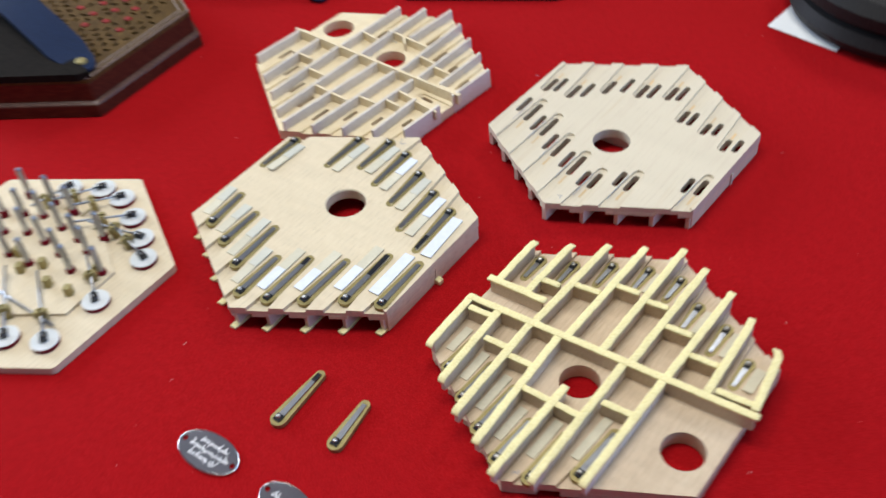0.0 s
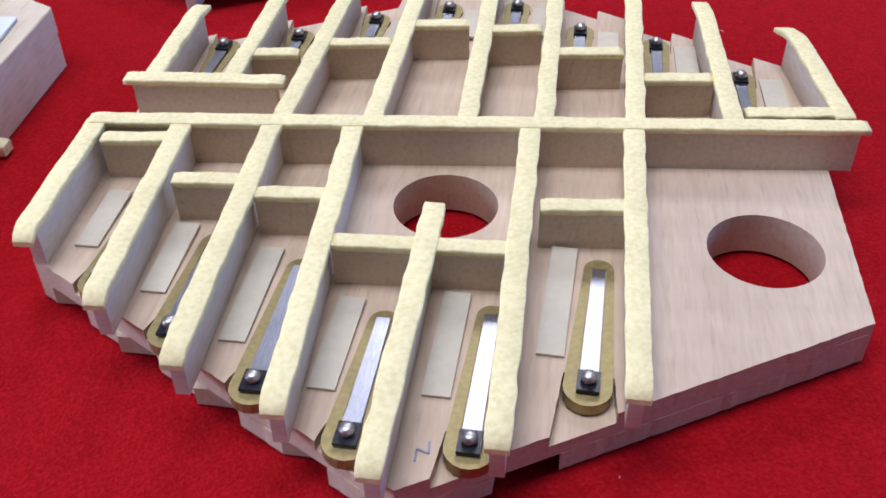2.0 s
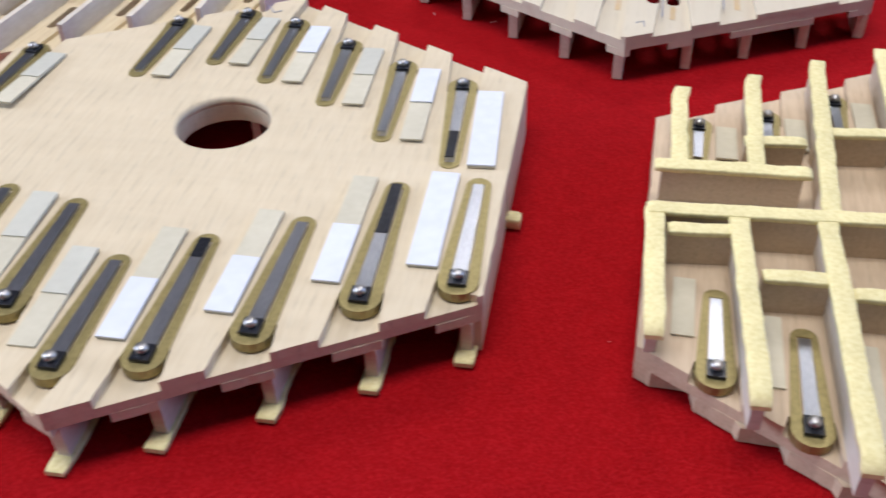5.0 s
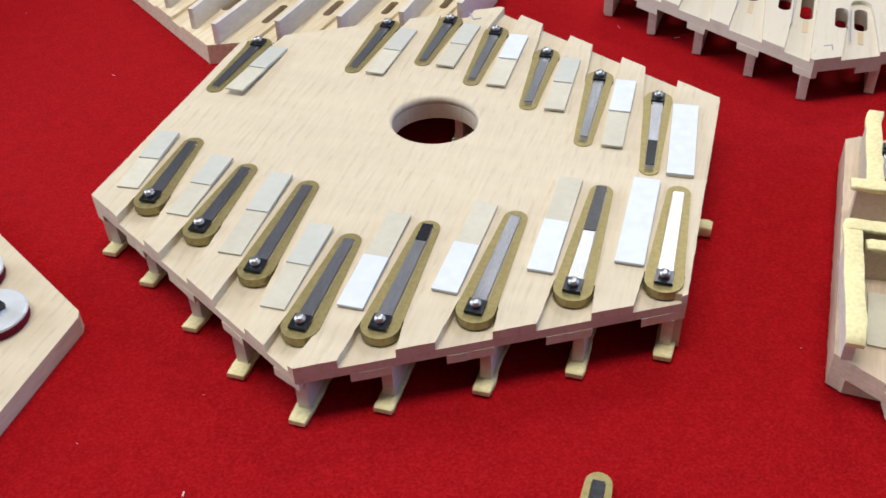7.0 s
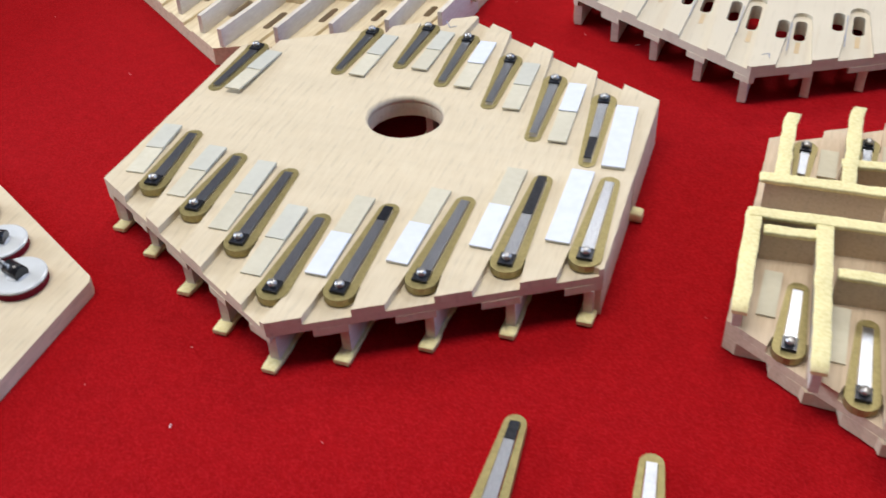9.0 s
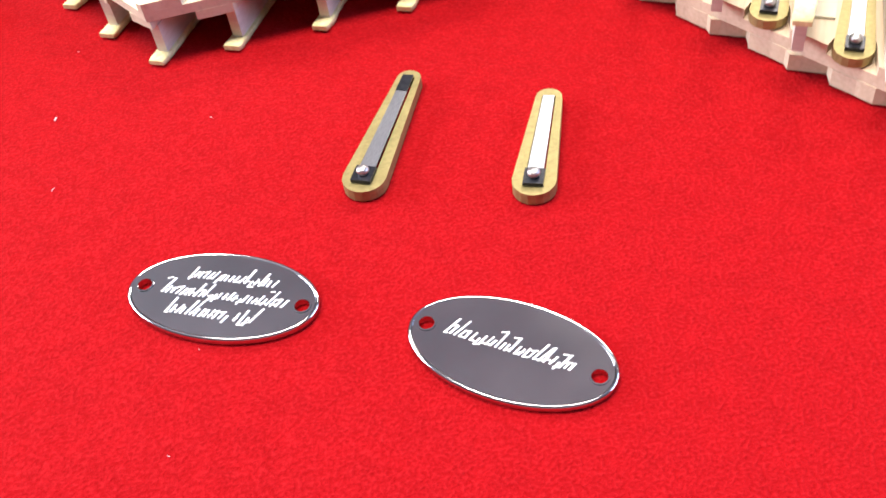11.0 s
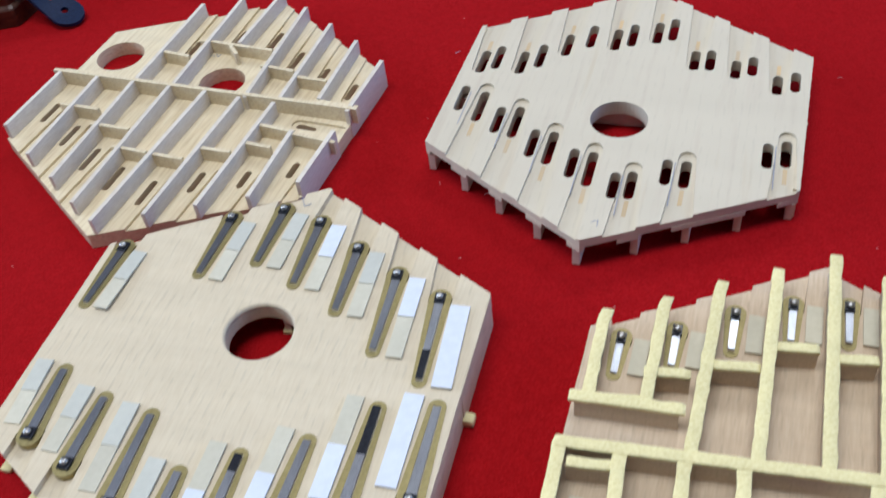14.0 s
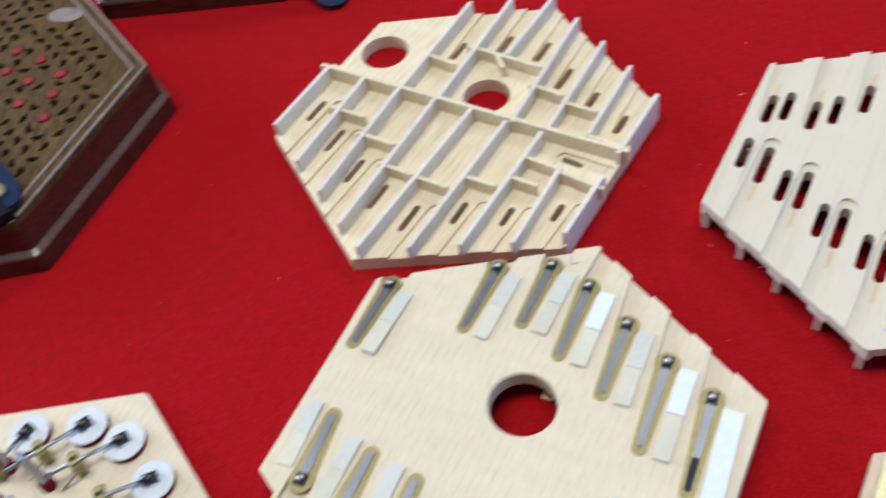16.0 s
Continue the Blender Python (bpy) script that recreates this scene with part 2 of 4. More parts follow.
def circle(x, y, r, n=40, ry=None, turn=0.0):
    c, s = math.cos(radians(turn)), math.sin(radians(turn))
    out = []
    for i in range(n):
        a = 2 * math.pi * i / n
        u, v = r * math.cos(a), (ry or r) * math.sin(a)
        out.append((x + u * c - v * s, y + u * s + v * c))
    return out


def capsule(p, q, w0, w1=None, n=7):
    """A tapered slot with round ends from p to q (outer ends)."""
    w1 = w1 or w0
    d = Vector((q[0] - p[0], q[1] - p[1]))
    u = d.normalized()
    a0 = math.atan2(u.y, u.x)
    c0, c1 = Vector(p) + u * w0 / 2, Vector(q) - u * w1 / 2
    out = []
    for i in range(n + 1):
        a = a0 + math.pi / 2 + math.pi * i / n
        out.append((c0.x + math.cos(a) * w0 / 2, c0.y + math.sin(a) * w0 / 2))
    for i in range(n + 1):
        a = a0 - math.pi / 2 + math.pi * i / n
        out.append((c1.x + math.cos(a) * w1 / 2, c1.y + math.sin(a) * w1 / 2))
    return out


def hexagon(s, jags=(), steps=8, d=0.7, cut=0.0, corners=None, phase=0.0, reeds=(), reach=0.0, full=0.0, done=None):
    """A hexagon of side s with sawn steps along the sides named in jags; side 0 runs from the west corner.
    reeds: (clamp, tip, width) whose slots open through the edge where they come near enough to it."""
    cs = corners or [(s * math.cos(math.pi * (1 + k / 3)), s * math.sin(math.pi * (1 + k / 3))) for k in range(6)]
    out = []
    for k in range(6):
        a, b = Vector(cs[k]), Vector(cs[(k + 1) % 6])
        ab = b - a
        n = Vector((ab.y, -ab.x)).normalized()
        pts = []
        if k in jags:
            t0, t1 = jags[k] if isinstance(jags, dict) else (0.0, 1.0)
            pts.append((0.004, tuple(a.lerp(b, 0.004))))
            for i in range(steps):
                f0, f1 = (i + phase + 0.02) / steps, (i + phase + 0.98) / steps
                if f0 < t0 or f1 > t1 - 0.004:
                    continue
                k1, k2 = (d, -d) if i % 2 else (d * 0.3, -d * 0.8)
                pts += [(f0, tuple(a.lerp(b, f0) + n * k1)), (f1, tuple(a.lerp(b, f1) + n * k2))]
        elif cut:
            pts = [(cut, tuple(a.lerp(b, cut))), (1 - cut, tuple(a.lerp(b, 1 - cut)))]
        else:
            pts = [(0.004, tuple(a.lerp(b, 0.004)))]
        for number, (c, t, w) in enumerate(reeds):
            u, m = along(c, t)
            base = Vector(c) - u * 4.6
            hits = []
            for side in (-1, 1):
                p = base + m * side * (w / 2 + 0.5)
                den = ab.x * -u.y + ab.y * u.x
                q = p - a
                f = (q.x * -u.y + q.y * u.x) / den
                hits.append((f, side, (a.lerp(b, f) - base).length))
            hits.sort()
            mid = (hits[0][0] + hits[1][0]) / 2
            if mid < 0.03 or mid > 0.97 or min(h[2] for h in hits) > reach or (a + ab * mid - Vector(t)).dot(u) > -6:
                continue
            if done is not None:
                done.append(number)
            hits = [(min(max(h[0], 0.012), 0.985), h[1], h[2]) for h in hits]
            pts = [p for p in pts if not hits[0][0] - 0.012 < p[0] < hits[1][0] + 0.012]
            e0, e1 = [tuple(a.lerp(b, f) - n * 0.02) for f, _, _ in hits]
            pts.append((hits[0][0], e0))
            if full:
                end = Vector(t) - u * full / 2
                for q in range(9):
                    ang = math.pi * q / 8
                    v = end + m * hits[0][1] * math.cos(ang) * full / 2 + u * math.sin(ang) * full / 2
                    pts.append((hits[0][0] + (q + 1) * 1e-5, tuple(v)))
            else:
                for q, (f, sd, _) in enumerate(hits):
                    pts.append((hits[0][0] + (q + 1) * 1e-5, tuple(base + m * sd * (w / 2 - 0.4) + u * 7.0)))
            pts.append((hits[1][0], e1))
        out += [p for _, p in sorted(pts)]
    return out


def rim(s, k, f0, f1, inset):
    """Two points along side k of a hexagon of side s, at shares f0 and f1 of it, moved inwards."""
    a, b = [Vector((s * math.cos(math.pi * (1 + j / 3)), s * math.sin(math.pi * (1 + j / 3)))) for j in (k, k + 1)]
    n = Vector((a.y - b.y, b.x - a.x)).normalized()
    return tuple(a.lerp(b, f0) + n * inset), tuple(a.lerp(b, f1) + n * inset)


def sawn(outline, seed, amount=0.11, step=1.7):
    """The outline with a slightly ragged sawn edge."""
    rnd = random.Random(seed)
    out = []
    for k, p in enumerate(outline):
        a, b = Vector(p), Vector(outline[(k + 1) % len(outline)])
        d = b - a
        out.append(p)
        n = Vector((d.y, -d.x)).normalized() if d.length > 0.01 else Vector((0, 0))
        count = int(d.length / step)
        for j in range(1, count):
            q = a + d * ((j + rnd.uniform(-0.25, 0.25)) / count) + n * rnd.uniform(-amount, amount * 0.7)
            out.append((q.x, q.y))
    return out


def quad(p, q, w, w1=None):
    """The outline of a strip of width w from p to q."""
    w1 = w1 or w
    u = Vector((q[0] - p[0], q[1] - p[1])).normalized()
    n = Vector((-u.y, u.x))
    p, q = Vector(p), Vector(q)
    return [tuple(p - n * w / 2), tuple(q - n * w1 / 2), tuple(q + n * w1 / 2), tuple(p + n * w / 2)]


def soft_strip(p, q, w, z0, z1, over=1.0, droop=0.0, hook=0.0):
    """A fuzzy strip of chamois with a rounded, slightly uneven section, from p to q."""
    bm = bmesh.new()
    P, Q = Vector((p[0], p[1], 0)), Vector((q[0], q[1], 0))
    u = (Q - P).normalized()
    n = Vector((-u.y, u.x, 0))
    P, Q = P - u * over, Q + u * over
    length = (Q - P).length
    count = max(4, int(length / 1.2))
    prof = [(-1, 0.0), (-1.02, 0.75), (-0.97, 0.95), (-0.9, 1.0), (0.9, 1.0), (0.97, 0.95), (1.02, 0.75), (1, 0.0)]
    rings = []
    for i in range(count + 1):
        t = i / count
        c = P.lerp(Q, t) + n * noise.noise((P.x + i * 0.25, P.y, 3)) * 0.28 + n * hook * max(0, (t * length - (length - 8)) / 8) ** 2
        k = 1 + 0.1 * noise.noise((P.x, i * 0.3, P.y)) + 0.035 * noise.noise((P.y, i * 1.7, P.x))
        endk = 0.9 if i in (0, count) else 1.0
        dz = -droop * max(0, (t * length - (length - 4)) / 4) ** 2
        ring = []
        for a, b in prof:
            z = z0 + (z1 - z0) * b * (1 if endk == 1 else 0.85) * (1 + 0.1 * noise.noise((c.x * 0.8, c.y * 0.8, a))) + dz * MM
            v = c + n * (a * w / 2 * k * endk)
            ring.append(bm.verts.new((v.x * MM, v.y * MM, z)))
        rings.append(ring)
    m = len(prof)
    for r0, r1 in zip(rings, rings[1:]):
        for j in range(m):
            f = bm.faces.new((r0[j], r0[(j + 1) % m], r1[(j + 1) % m], r1[j]))
            f.smooth = True
    bm.faces.new(rings[0])
    bm.faces.new(rings[-1][::-1])
    return bm


def along(p, q):
    u = Vector((q[0] - p[0], q[1] - p[1])).normalized()
    return u, Vector((-u.y, u.x))


def reed(parent, clamp, tip, top, wb=8.6, wt=5.2, loose=False, bow=0.0, weight=0.0):
    """A brass reed frame with its slot, steel tongue, blued clamp and screw; clamp and tip in millimetres."""
    u, n = along(clamp, tip)
    base = Vector(clamp) - u * 4.6
    tipv = Vector(tip)
    length = (tipv - base).length
    slot = quad(tuple(Vector(clamp) + u * 1.5), tuple(tipv - u * 2.6), wb * 0.44, wt * 0.5)
    z0 = top - (0.0022 if not loose else 0.0026)
    frame_bm = slab(capsule(tuple(base), tuple(tipv), wb, wt, 9), [slot], z0, top)
    fr = part("reed_frame", frame_bm, BRASS, parent, "dull brass reed frame with rounded ends")
    bm = bmesh.new()
    rows = []
    for i in range(9):
        t = i / 8
        c = (Vector(clamp) - u * 1.2).lerp(tipv - u * 2.9, t)
        w = (wb * 0.38) * (1 - t) + wt * 0.43 * t
        z = top + 0.00025 + bow * MM * t * t
        rows.append([bm.verts.new(((c.x + n.x * k * w / 2) * MM, (c.y + n.y * k * w / 2) * MM, z + dz)) for k, dz in ((-1, 0), (1, 0), (1, 0.0003), (-1, 0.0003))])
    for r0, r1 in zip(rows, rows[1:]):
        for j in range(4):
            bm.faces.new((r0[j], r0[(j + 1) % 4], r1[(j + 1) % 4], r1[j]))
    bm.faces.new(rows[0])
    bm.faces.new(rows[-1])
    part("tongue", bm, STEEL, fr, "grey spring-steel reed tongue")
    if weight:
        s0 = (Vector(clamp) - u * 1.2).lerp(tipv - u * 2.9, 1 - weight)
        e0 = tipv - u * 2.8
        bm = slab(quad(tuple(s0), tuple(e0), wb * 0.38 * weight + wt * 0.43 * (1 - weight) + 0.1, wt * 0.43 + 0.1), [], 0.0004, 0.0007)
        for v in bm.verts:
            t = (Vector((v.co.x / MM, v.co.y / MM)) - Vector(clamp) + u * 1.2).length / (tipv - u * 2.9 - Vector(clamp) + u * 1.2).length
            v.co.z += top + bow * MM * t * t
        part("tip_weight", bm, BLACKSTEEL, fr, "blackened tongue tip")
    c = Vector(clamp)
    bm = slab(quad(tuple(c - u * 2.3), tuple(c + u * 2.2), wb * 0.46), [], top + 0.0004, top + 0.0011)
    part("clamp", bm, BLACKSTEEL, fr, "small flat blued steel clamp plate")
    bm = bmesh.new()
    last = None
    for r, z in ((0.9, 0.001), (1.25, 0.0014), (1.35, 0.0019), (1.2, 0.0024), (0.8, 0.0027), (0.3, 0.0028)):
        ring = [bm.verts.new(((c.x + r * math.cos(a)) * MM, (c.y + r * math.sin(a)) * MM, top + z)) for a in [2 * math.pi * i / 14 for i in range(14)]]
        if last:
            for i in range(14):
                f = bm.faces.new((last[i], last[(i + 1) % 14], ring[(i + 1) % 14], ring[i]))
                f.smooth = True
        last = ring
    bm.faces.new(last)
    part("screw", bm, SCREW, fr, "bright domed screw head")
    return fr


def valve(parent, p, q, top, w=5.6, white=0.0, lift=0.0, half=0):
    """A leather flap beside a reed; white is the share, from its outer end, that a white stiffener covers;
    half: a clear stiffener over the outer (1) or inner (-1) half."""
    u, n = along(p, q)
    bm = slab(quad(p, q, w), [], top + 0.0001, top + 0.0006)
    for v in bm.verts:
        t = (Vector((v.co.x / MM, v.co.y / MM)) - Vector(p)).dot(u) / (Vector(q) - Vector(p)).length
        v.co.z += lift * MM * t
    va = part("valve", bm, VALVE, parent, "grey-beige leather valve strip")
    if white:
        e = tuple(Vector(p).lerp(Vector(q), white))
        bm = slab(quad(tuple(Vector(p) - u * 0.2), e, w + 0.2), [], top + 0.0007, top + 0.0011)
        for v in bm.verts:
            t = (Vector((v.co.x / MM, v.co.y / MM)) - Vector(p)).dot(u) / (Vector(q) - Vector(p)).length
            v.co.z += lift * MM * t
        part("stiffener", bm, WHITE, va, "glossy white plastic stiffener")
    elif half:
        e0, e1 = Vector(p).lerp(Vector(q), 0.0 if half > 0 else 0.5), Vector(p).lerp(Vector(q), 0.5 if half > 0 else 1.0)
        bm = slab(quad(tuple(e0), tuple(e1), w + 0.1), [], top + 0.0007, top + 0.00095)
        for v in bm.verts:
            t = (Vector((v.co.x / MM, v.co.y / MM)) - Vector(p)).dot(u) / (Vector(q) - Vector(p)).length
            v.co.z += lift * MM * t
        part("stiffener", bm, STIFF, va, "thin clear grey stiffener over half the valve")


def wall(parent, p, q, z0, z1, w=2.2, mat=None, gasket=False, gw=3.7, over=1.0, name="chamber_wall", peak=0.0, droop=0.0, hook=0.0):
    bm = slab(quad(p, q, w), [], z0, z1 - (0.0012 if gasket else 0))
    if peak:
        for v in bm.verts:
            if v.co.z > (z0 + z1) / 2 and (Vector((v.co.x / MM, v.co.y / MM)) - Vector(q)).length < w:
                v.co.z += peak * MM
    wa = part(name, bm, mat or LIT_WALLWOOD, parent)
    if gasket:
        part("gasket_strip", soft_strip(p, q, gw, z1 - 0.0013, z1, over, droop, hook), CHAMOIS, wa, "cream fuzzy chamois gasket strip")
    return wa


def tube(p, q, r, n=10, bm=None):
    bm = bm or bmesh.new()
    P, Q = Vector(p) * MM, Vector(q) * MM
    m = (Q - P).to_track_quat("Z", "Y").to_matrix()
    rings = [[bm.verts.new(c + m @ Vector((math.cos(2 * math.pi * i / n) * r * MM, math.sin(2 * math.pi * i / n) * r * MM, 0))) for i in range(n)] for c in (P, Q)]
    for i in range(n):
        f = bm.faces.new((rings[0][i], rings[0][(i + 1) % n], rings[1][(i + 1) % n], rings[1][i]))
        f.smooth = True
    bm.faces.new(rings[0][::-1])
    bm.faces.new(rings[1])
    return bm


def lathe(profile, n=28, x=0.0, y=0.0):
    bm = bmesh.new()
    last = None
    for r, z in profile:
        ring = [bm.verts.new(((x + r * math.cos(2 * math.pi * i / n)) * MM, (y + r * math.sin(2 * math.pi * i / n)) * MM, z * MM)) for i in range(n)]
        if last:
            for i in range(n):
                f = bm.faces.new((last[i], last[(i + 1) % n], ring[(i + 1) % n], ring[i]))
        else:
            bm.faces.new(ring[::-1])
        last = ring
    bm.faces.new(last)
    return bm


# ---- setting ----
def box(name, lo, hi, mat):
    bm = bmesh.new()
    bmesh.ops.create_cube(bm, size=1)
    for v in bm.verts:
        v.co = Vector([lo[i] + (v.co[i] + 0.5) * (hi[i] - lo[i]) for i in range(3)])
    return part(name, bm, mat)


bm = bmesh.new()
bmesh.ops.create_grid(bm, x_segments=150, y_segments=110, size=0.5)
for v in bm.verts:
    x, y = v.co.x * 3.4 - 0.15, v.co.y * 2.4 + 0.1
    v.co = (x, y, 0.0004 * noise.noise((x * 6, y * 6, 0)) - 0.0003)
cloth = part("tablecloth", bm, FELT)
tagged(cloth, "bright red felt cloth covering the display table", "tablecloth", kind="structure")
tagged(box("table_top", (-1.83, -1.08, -0.035), (1.53, 1.28, -0.004), DARKWOOD), "plain table top under the red cloth", "table", kind="structure")
for x in (-1.7, 1.4):
    for y in (-0.95, 1.15):
        tagged(box("table_leg", (x - 0.03, y - 0.03, -0.75), (x + 0.03, y + 0.03, -0.035), DARKWOOD), "square table leg on the floor", "table", kind="structure")
tagged(box("floor", (-4, -4, -0.8), (4, 4, -0.75), FLOORMAT), "dark carpeted floor", "floor", kind="structure")
# Unseen ceiling and walls, added to close the room and shape metal reflections.
tagged(box("ceiling", (-4, -4, 2.1), (4, 4, 2.2), CEILING), "unseen plain dark grey ceiling, added for reflections", "ceiling", kind="structure")
tagged(box("wall_north", (-4, 4, -0.75), (4, 4.1, 2.1), PLASTER), "unseen plain grey plaster wall, added for reflections", "wall", kind="structure")
tagged(box("wall_south", (-4, -4.1, -0.75), (4, -4, 2.1), PLASTER), "unseen plain grey plaster wall, added for reflections", "wall", kind="structure")
tagged(box("wall_east", (4, -4, -0.75), (4.1, 4, 2.1), PLASTER), "unseen plain grey plaster wall, added for reflections", "wall", kind="structure")
tagged(box("wall_west", (-4.1, -4, -0.75), (-4, 4, 2.1), PLASTER), "unseen plain grey plaster wall, added for reflections", "wall", kind="structure")

# ---- reed pan with its reeds on the flat side, chambers downwards ----
TOP = 0.0165
pan = thing("reed_pan", -0.1561, -0.0878, 0, 6.3, "pale maple hexagonal reed pan, reeds up, standing on its chamber walls", "reed pan", "reed pans")
HOLE_A = circle(6.3, 11.8, 12.4)
LOW_A = [((-73.5, -6.7), (-60.8, 19.9), 0), ((-61.3, -22.9), (-46.9, 2.4), 0), ((-49.0, -42.2), (-31.9, -10.0), 0), ((-40.9, -64.5), (-24.6, -35.4), 0),
         ((-23.9, -69.0), (-5.0, -35.4), 0.5), ((-2.5, -69.5), (16.9, -37.3), 0.5), ((20.6, -68.3), (41.1, -32.4), 0.5), ((41.4, -71.0), (59.7, -38.1), 1)]
UP_A = [((-39.3, 72.3), (-56.0, 45.3), 0), ((3.8, 73.1), (-13.3, 45.3), 0), ((24.7, 70.2), (8.6, 43.6), 0), ((37.2, 57.8), (20.4, 27.3), 0.5),
        ((48.3, 38.4), (32.8, 9.0), 0), ((59.3, 20.1), (41.8, -13.5), 0.5), ((71.2, 3.7), (53.9, -31.2), 1)]
EDGE_A = 89.1
SLOTS_A = [(c, t, 9.0) for c, t, _ in LOW_A] + [(c, t, 8.2) for c, t, _ in UP_A]
UNDER_A = []
for c, t, w in SLOTS_A:
    u, n = along(c, t)
    UNDER_A.append((tuple(Vector(c) + n * 8.6), tuple(Vector(t) + n * 8.6), 9.4))
part("board", slab(sawn(hexagon(EDGE_A, reeds=[(c, t, w + 1.0) for c, t, w in SLOTS_A], reach=14), 1), [circle(6.3, 11.8, 13.45)], TOP - 0.0024, TOP), MAPLE, pan, "pale maple face with a round central hole")
bm = bmesh.new()
rings = []
for r, z in ((13.5, TOP - 0.0024), (12.4, TOP - 0.0024), (12.4, TOP - 0.0013), (12.55, TOP - 0.0007), (12.9, TOP - 0.00025), (13.4, TOP - 0.00003), (13.5, TOP - 0.00005)):
    rings.append([bm.verts.new(((6.3 + r * math.cos(k * math.pi / 24)) * MM, (11.8 + r * math.sin(k * math.pi / 24)) * MM, z)) for k in range(48)])
for r0, r1 in zip(rings, rings[1:] + rings[:1]):
    for k in range(48):
        bm.faces.new((r0[k], r1[k], r1[(k + 1) % 48], r0[(k + 1) % 48])).smooth = True
bmesh.ops.recalc_face_normals(bm, faces=bm.faces[:])
part("hole_edge", bm, MAPLE, pan, "softened edge of the central hole")
wa = part("chamber_wall", slab(quad((15.7, 22.0), (24.1, 37.6), 2.4), [], 0.0012, 0.0092), LIT_WALLWOOD, pan)
part("gasket_strip", soft_strip((15.7, 22.0), (24.1, 37.6), 4.6, 0.0, 0.0014, 1.0), CHAMOIS, wa, "cream fuzzy chamois gasket strip")
part("board_core", slab(hexagon(EDGE_A), [HOLE_A], 0.0116, TOP - 0.00242), MAPLE, pan)
part("board_back", slab(sawn(hexagon(EDGE_A, reeds=UNDER_A, reach=14), 2), [HOLE_A], 0.0092, 0.01158), MAPLE, pan)
for i, (c, t, white) in enumerate(LOW_A):
    reed(pan, c, t, TOP + 0.0003, 9.0, 6.0, bow=(0.15, 0.3, 0.1, 0.2, 0.4, 0.1, 0.9, -0.3)[i], weight=(0, 0, 0, 0, 0.17, 0, 0.45, 0)[i])
    u, n = along(c, t)
    ln = (Vector(t) - Vector(c)).length
    a = Vector(c) + n * 8.4 + u * 1.8
    valve(pan, tuple(a + u * 1.5), tuple(a + u * (ln - 1.6)), TOP, 6.0 if i < 7 else 6.6, white, 0.5 if i < 7 else 0.1, -1)
for i, (c, t, white) in enumerate(UP_A):
    reed(pan, c, t, TOP + 0.0003, 8.2, 5.2, bow=(0.1, 0.2, 0.1, 0.3, 0.5, 0.9, 0.9)[i], weight=0.33 if i == 6 else 0.0)
    u, n = along(c, t)
    ln = (Vector(t) - Vector(c)).length
    a = Vector(c) + n * 8.0
    valve(pan, tuple(a + u * (1.0 if i < 6 else 3.0)), tuple(a + u * (ln - 0.5)), TOP, 5.8 if i < 6 else 6.8, white, 1.6 if i == 0 else 0.6 if i < 6 else 0.2, 1)
DIR = Vector((math.cos(radians(60)), math.sin(radians(60))))
for i, p in enumerate([(-86.7, -4.4), (-76.8, -19.9), (-66.3, -40.0), (-56.5, -58.6), (-44.2, -76.3), (-25.3, -77.6), (-3.0, -78.0), (18.7, -78.2), (40.1, -78.2)]):
    q = tuple(Vector(p) + DIR * (34 if i < 5 else 42))
    wa = wall(pan, tuple(Vector(p) + DIR * 1.8), q, 0.0012, 0.0092, 2.6)
    part("gasket_strip", soft_strip(q, tuple(Vector(p) - DIR * 0.2), 4.3, 0.0, 0.0014, 2.4, -0.5), CHAMOIS, wa, "cream fuzzy chamois gasket strip")
for p, q in (((-67.4, 27.8), (66.2, -33.6)), ((-35.3, 15.1), (-8.4, 64.0)), ((25.5, -11.6), (48.6, 30.1))):
    wall(pan, p, q, 0.0, 0.0092, 2.4)
side = wall(pan, *rim(EDGE_A, 2, 0.005, 0.5, 1.5), 0.0, 0.0162, 2.4, MAPLE, name="side_wall")
wall(pan, *rim(EDGE_A, 2, 0.505, 0.99, 1.4), 0.0, 0.0163, 2.7, MAPLE, name="side_wall")
part("gasket_tab", soft_strip((66.2, -37.2), (69.8, -39.4), 4.0, 0.0004, 0.0034, 0.3), CHAMOIS, side, "small cream chamois tab")
wall(pan, *rim(EDGE_A, 5, 0.01, 0.99, 1.5), 0.0, 0.0162, 2.4, MAPLE, name="side_wall")
for p, q in (((87.5, 3.9), (76.8, -14.9)), ((45.1, 76.7), (33.5, 55.7)), ((-38.7, 76.7), (-49.0, 57.9))):
    wall(pan, tuple(Vector(p) * 0.97), q, 0.0, 0.0092, 2.4)

for p, q in (((32.6, 75.6), (32.8, 70.0)), ((32.8, 70.0), (35.6, 70.4))):
    part("pencil_mark", slab(quad(p, q, 0.35), [], TOP + 0.0001, TOP + 0.0002), PENCIL_SHADE, pan, "blue-grey pencil mark")

# ---- reed pan lying chambers upwards, gasketed ----
FLOOR_B, TOP_B = 0.0096, 0.0198
panb = thing("reed_pan", 0.0146, -0.1689, 0, 3.9, "maple reed pan, chambers up, walls topped with cream chamois", "reed pan", "reed pans")
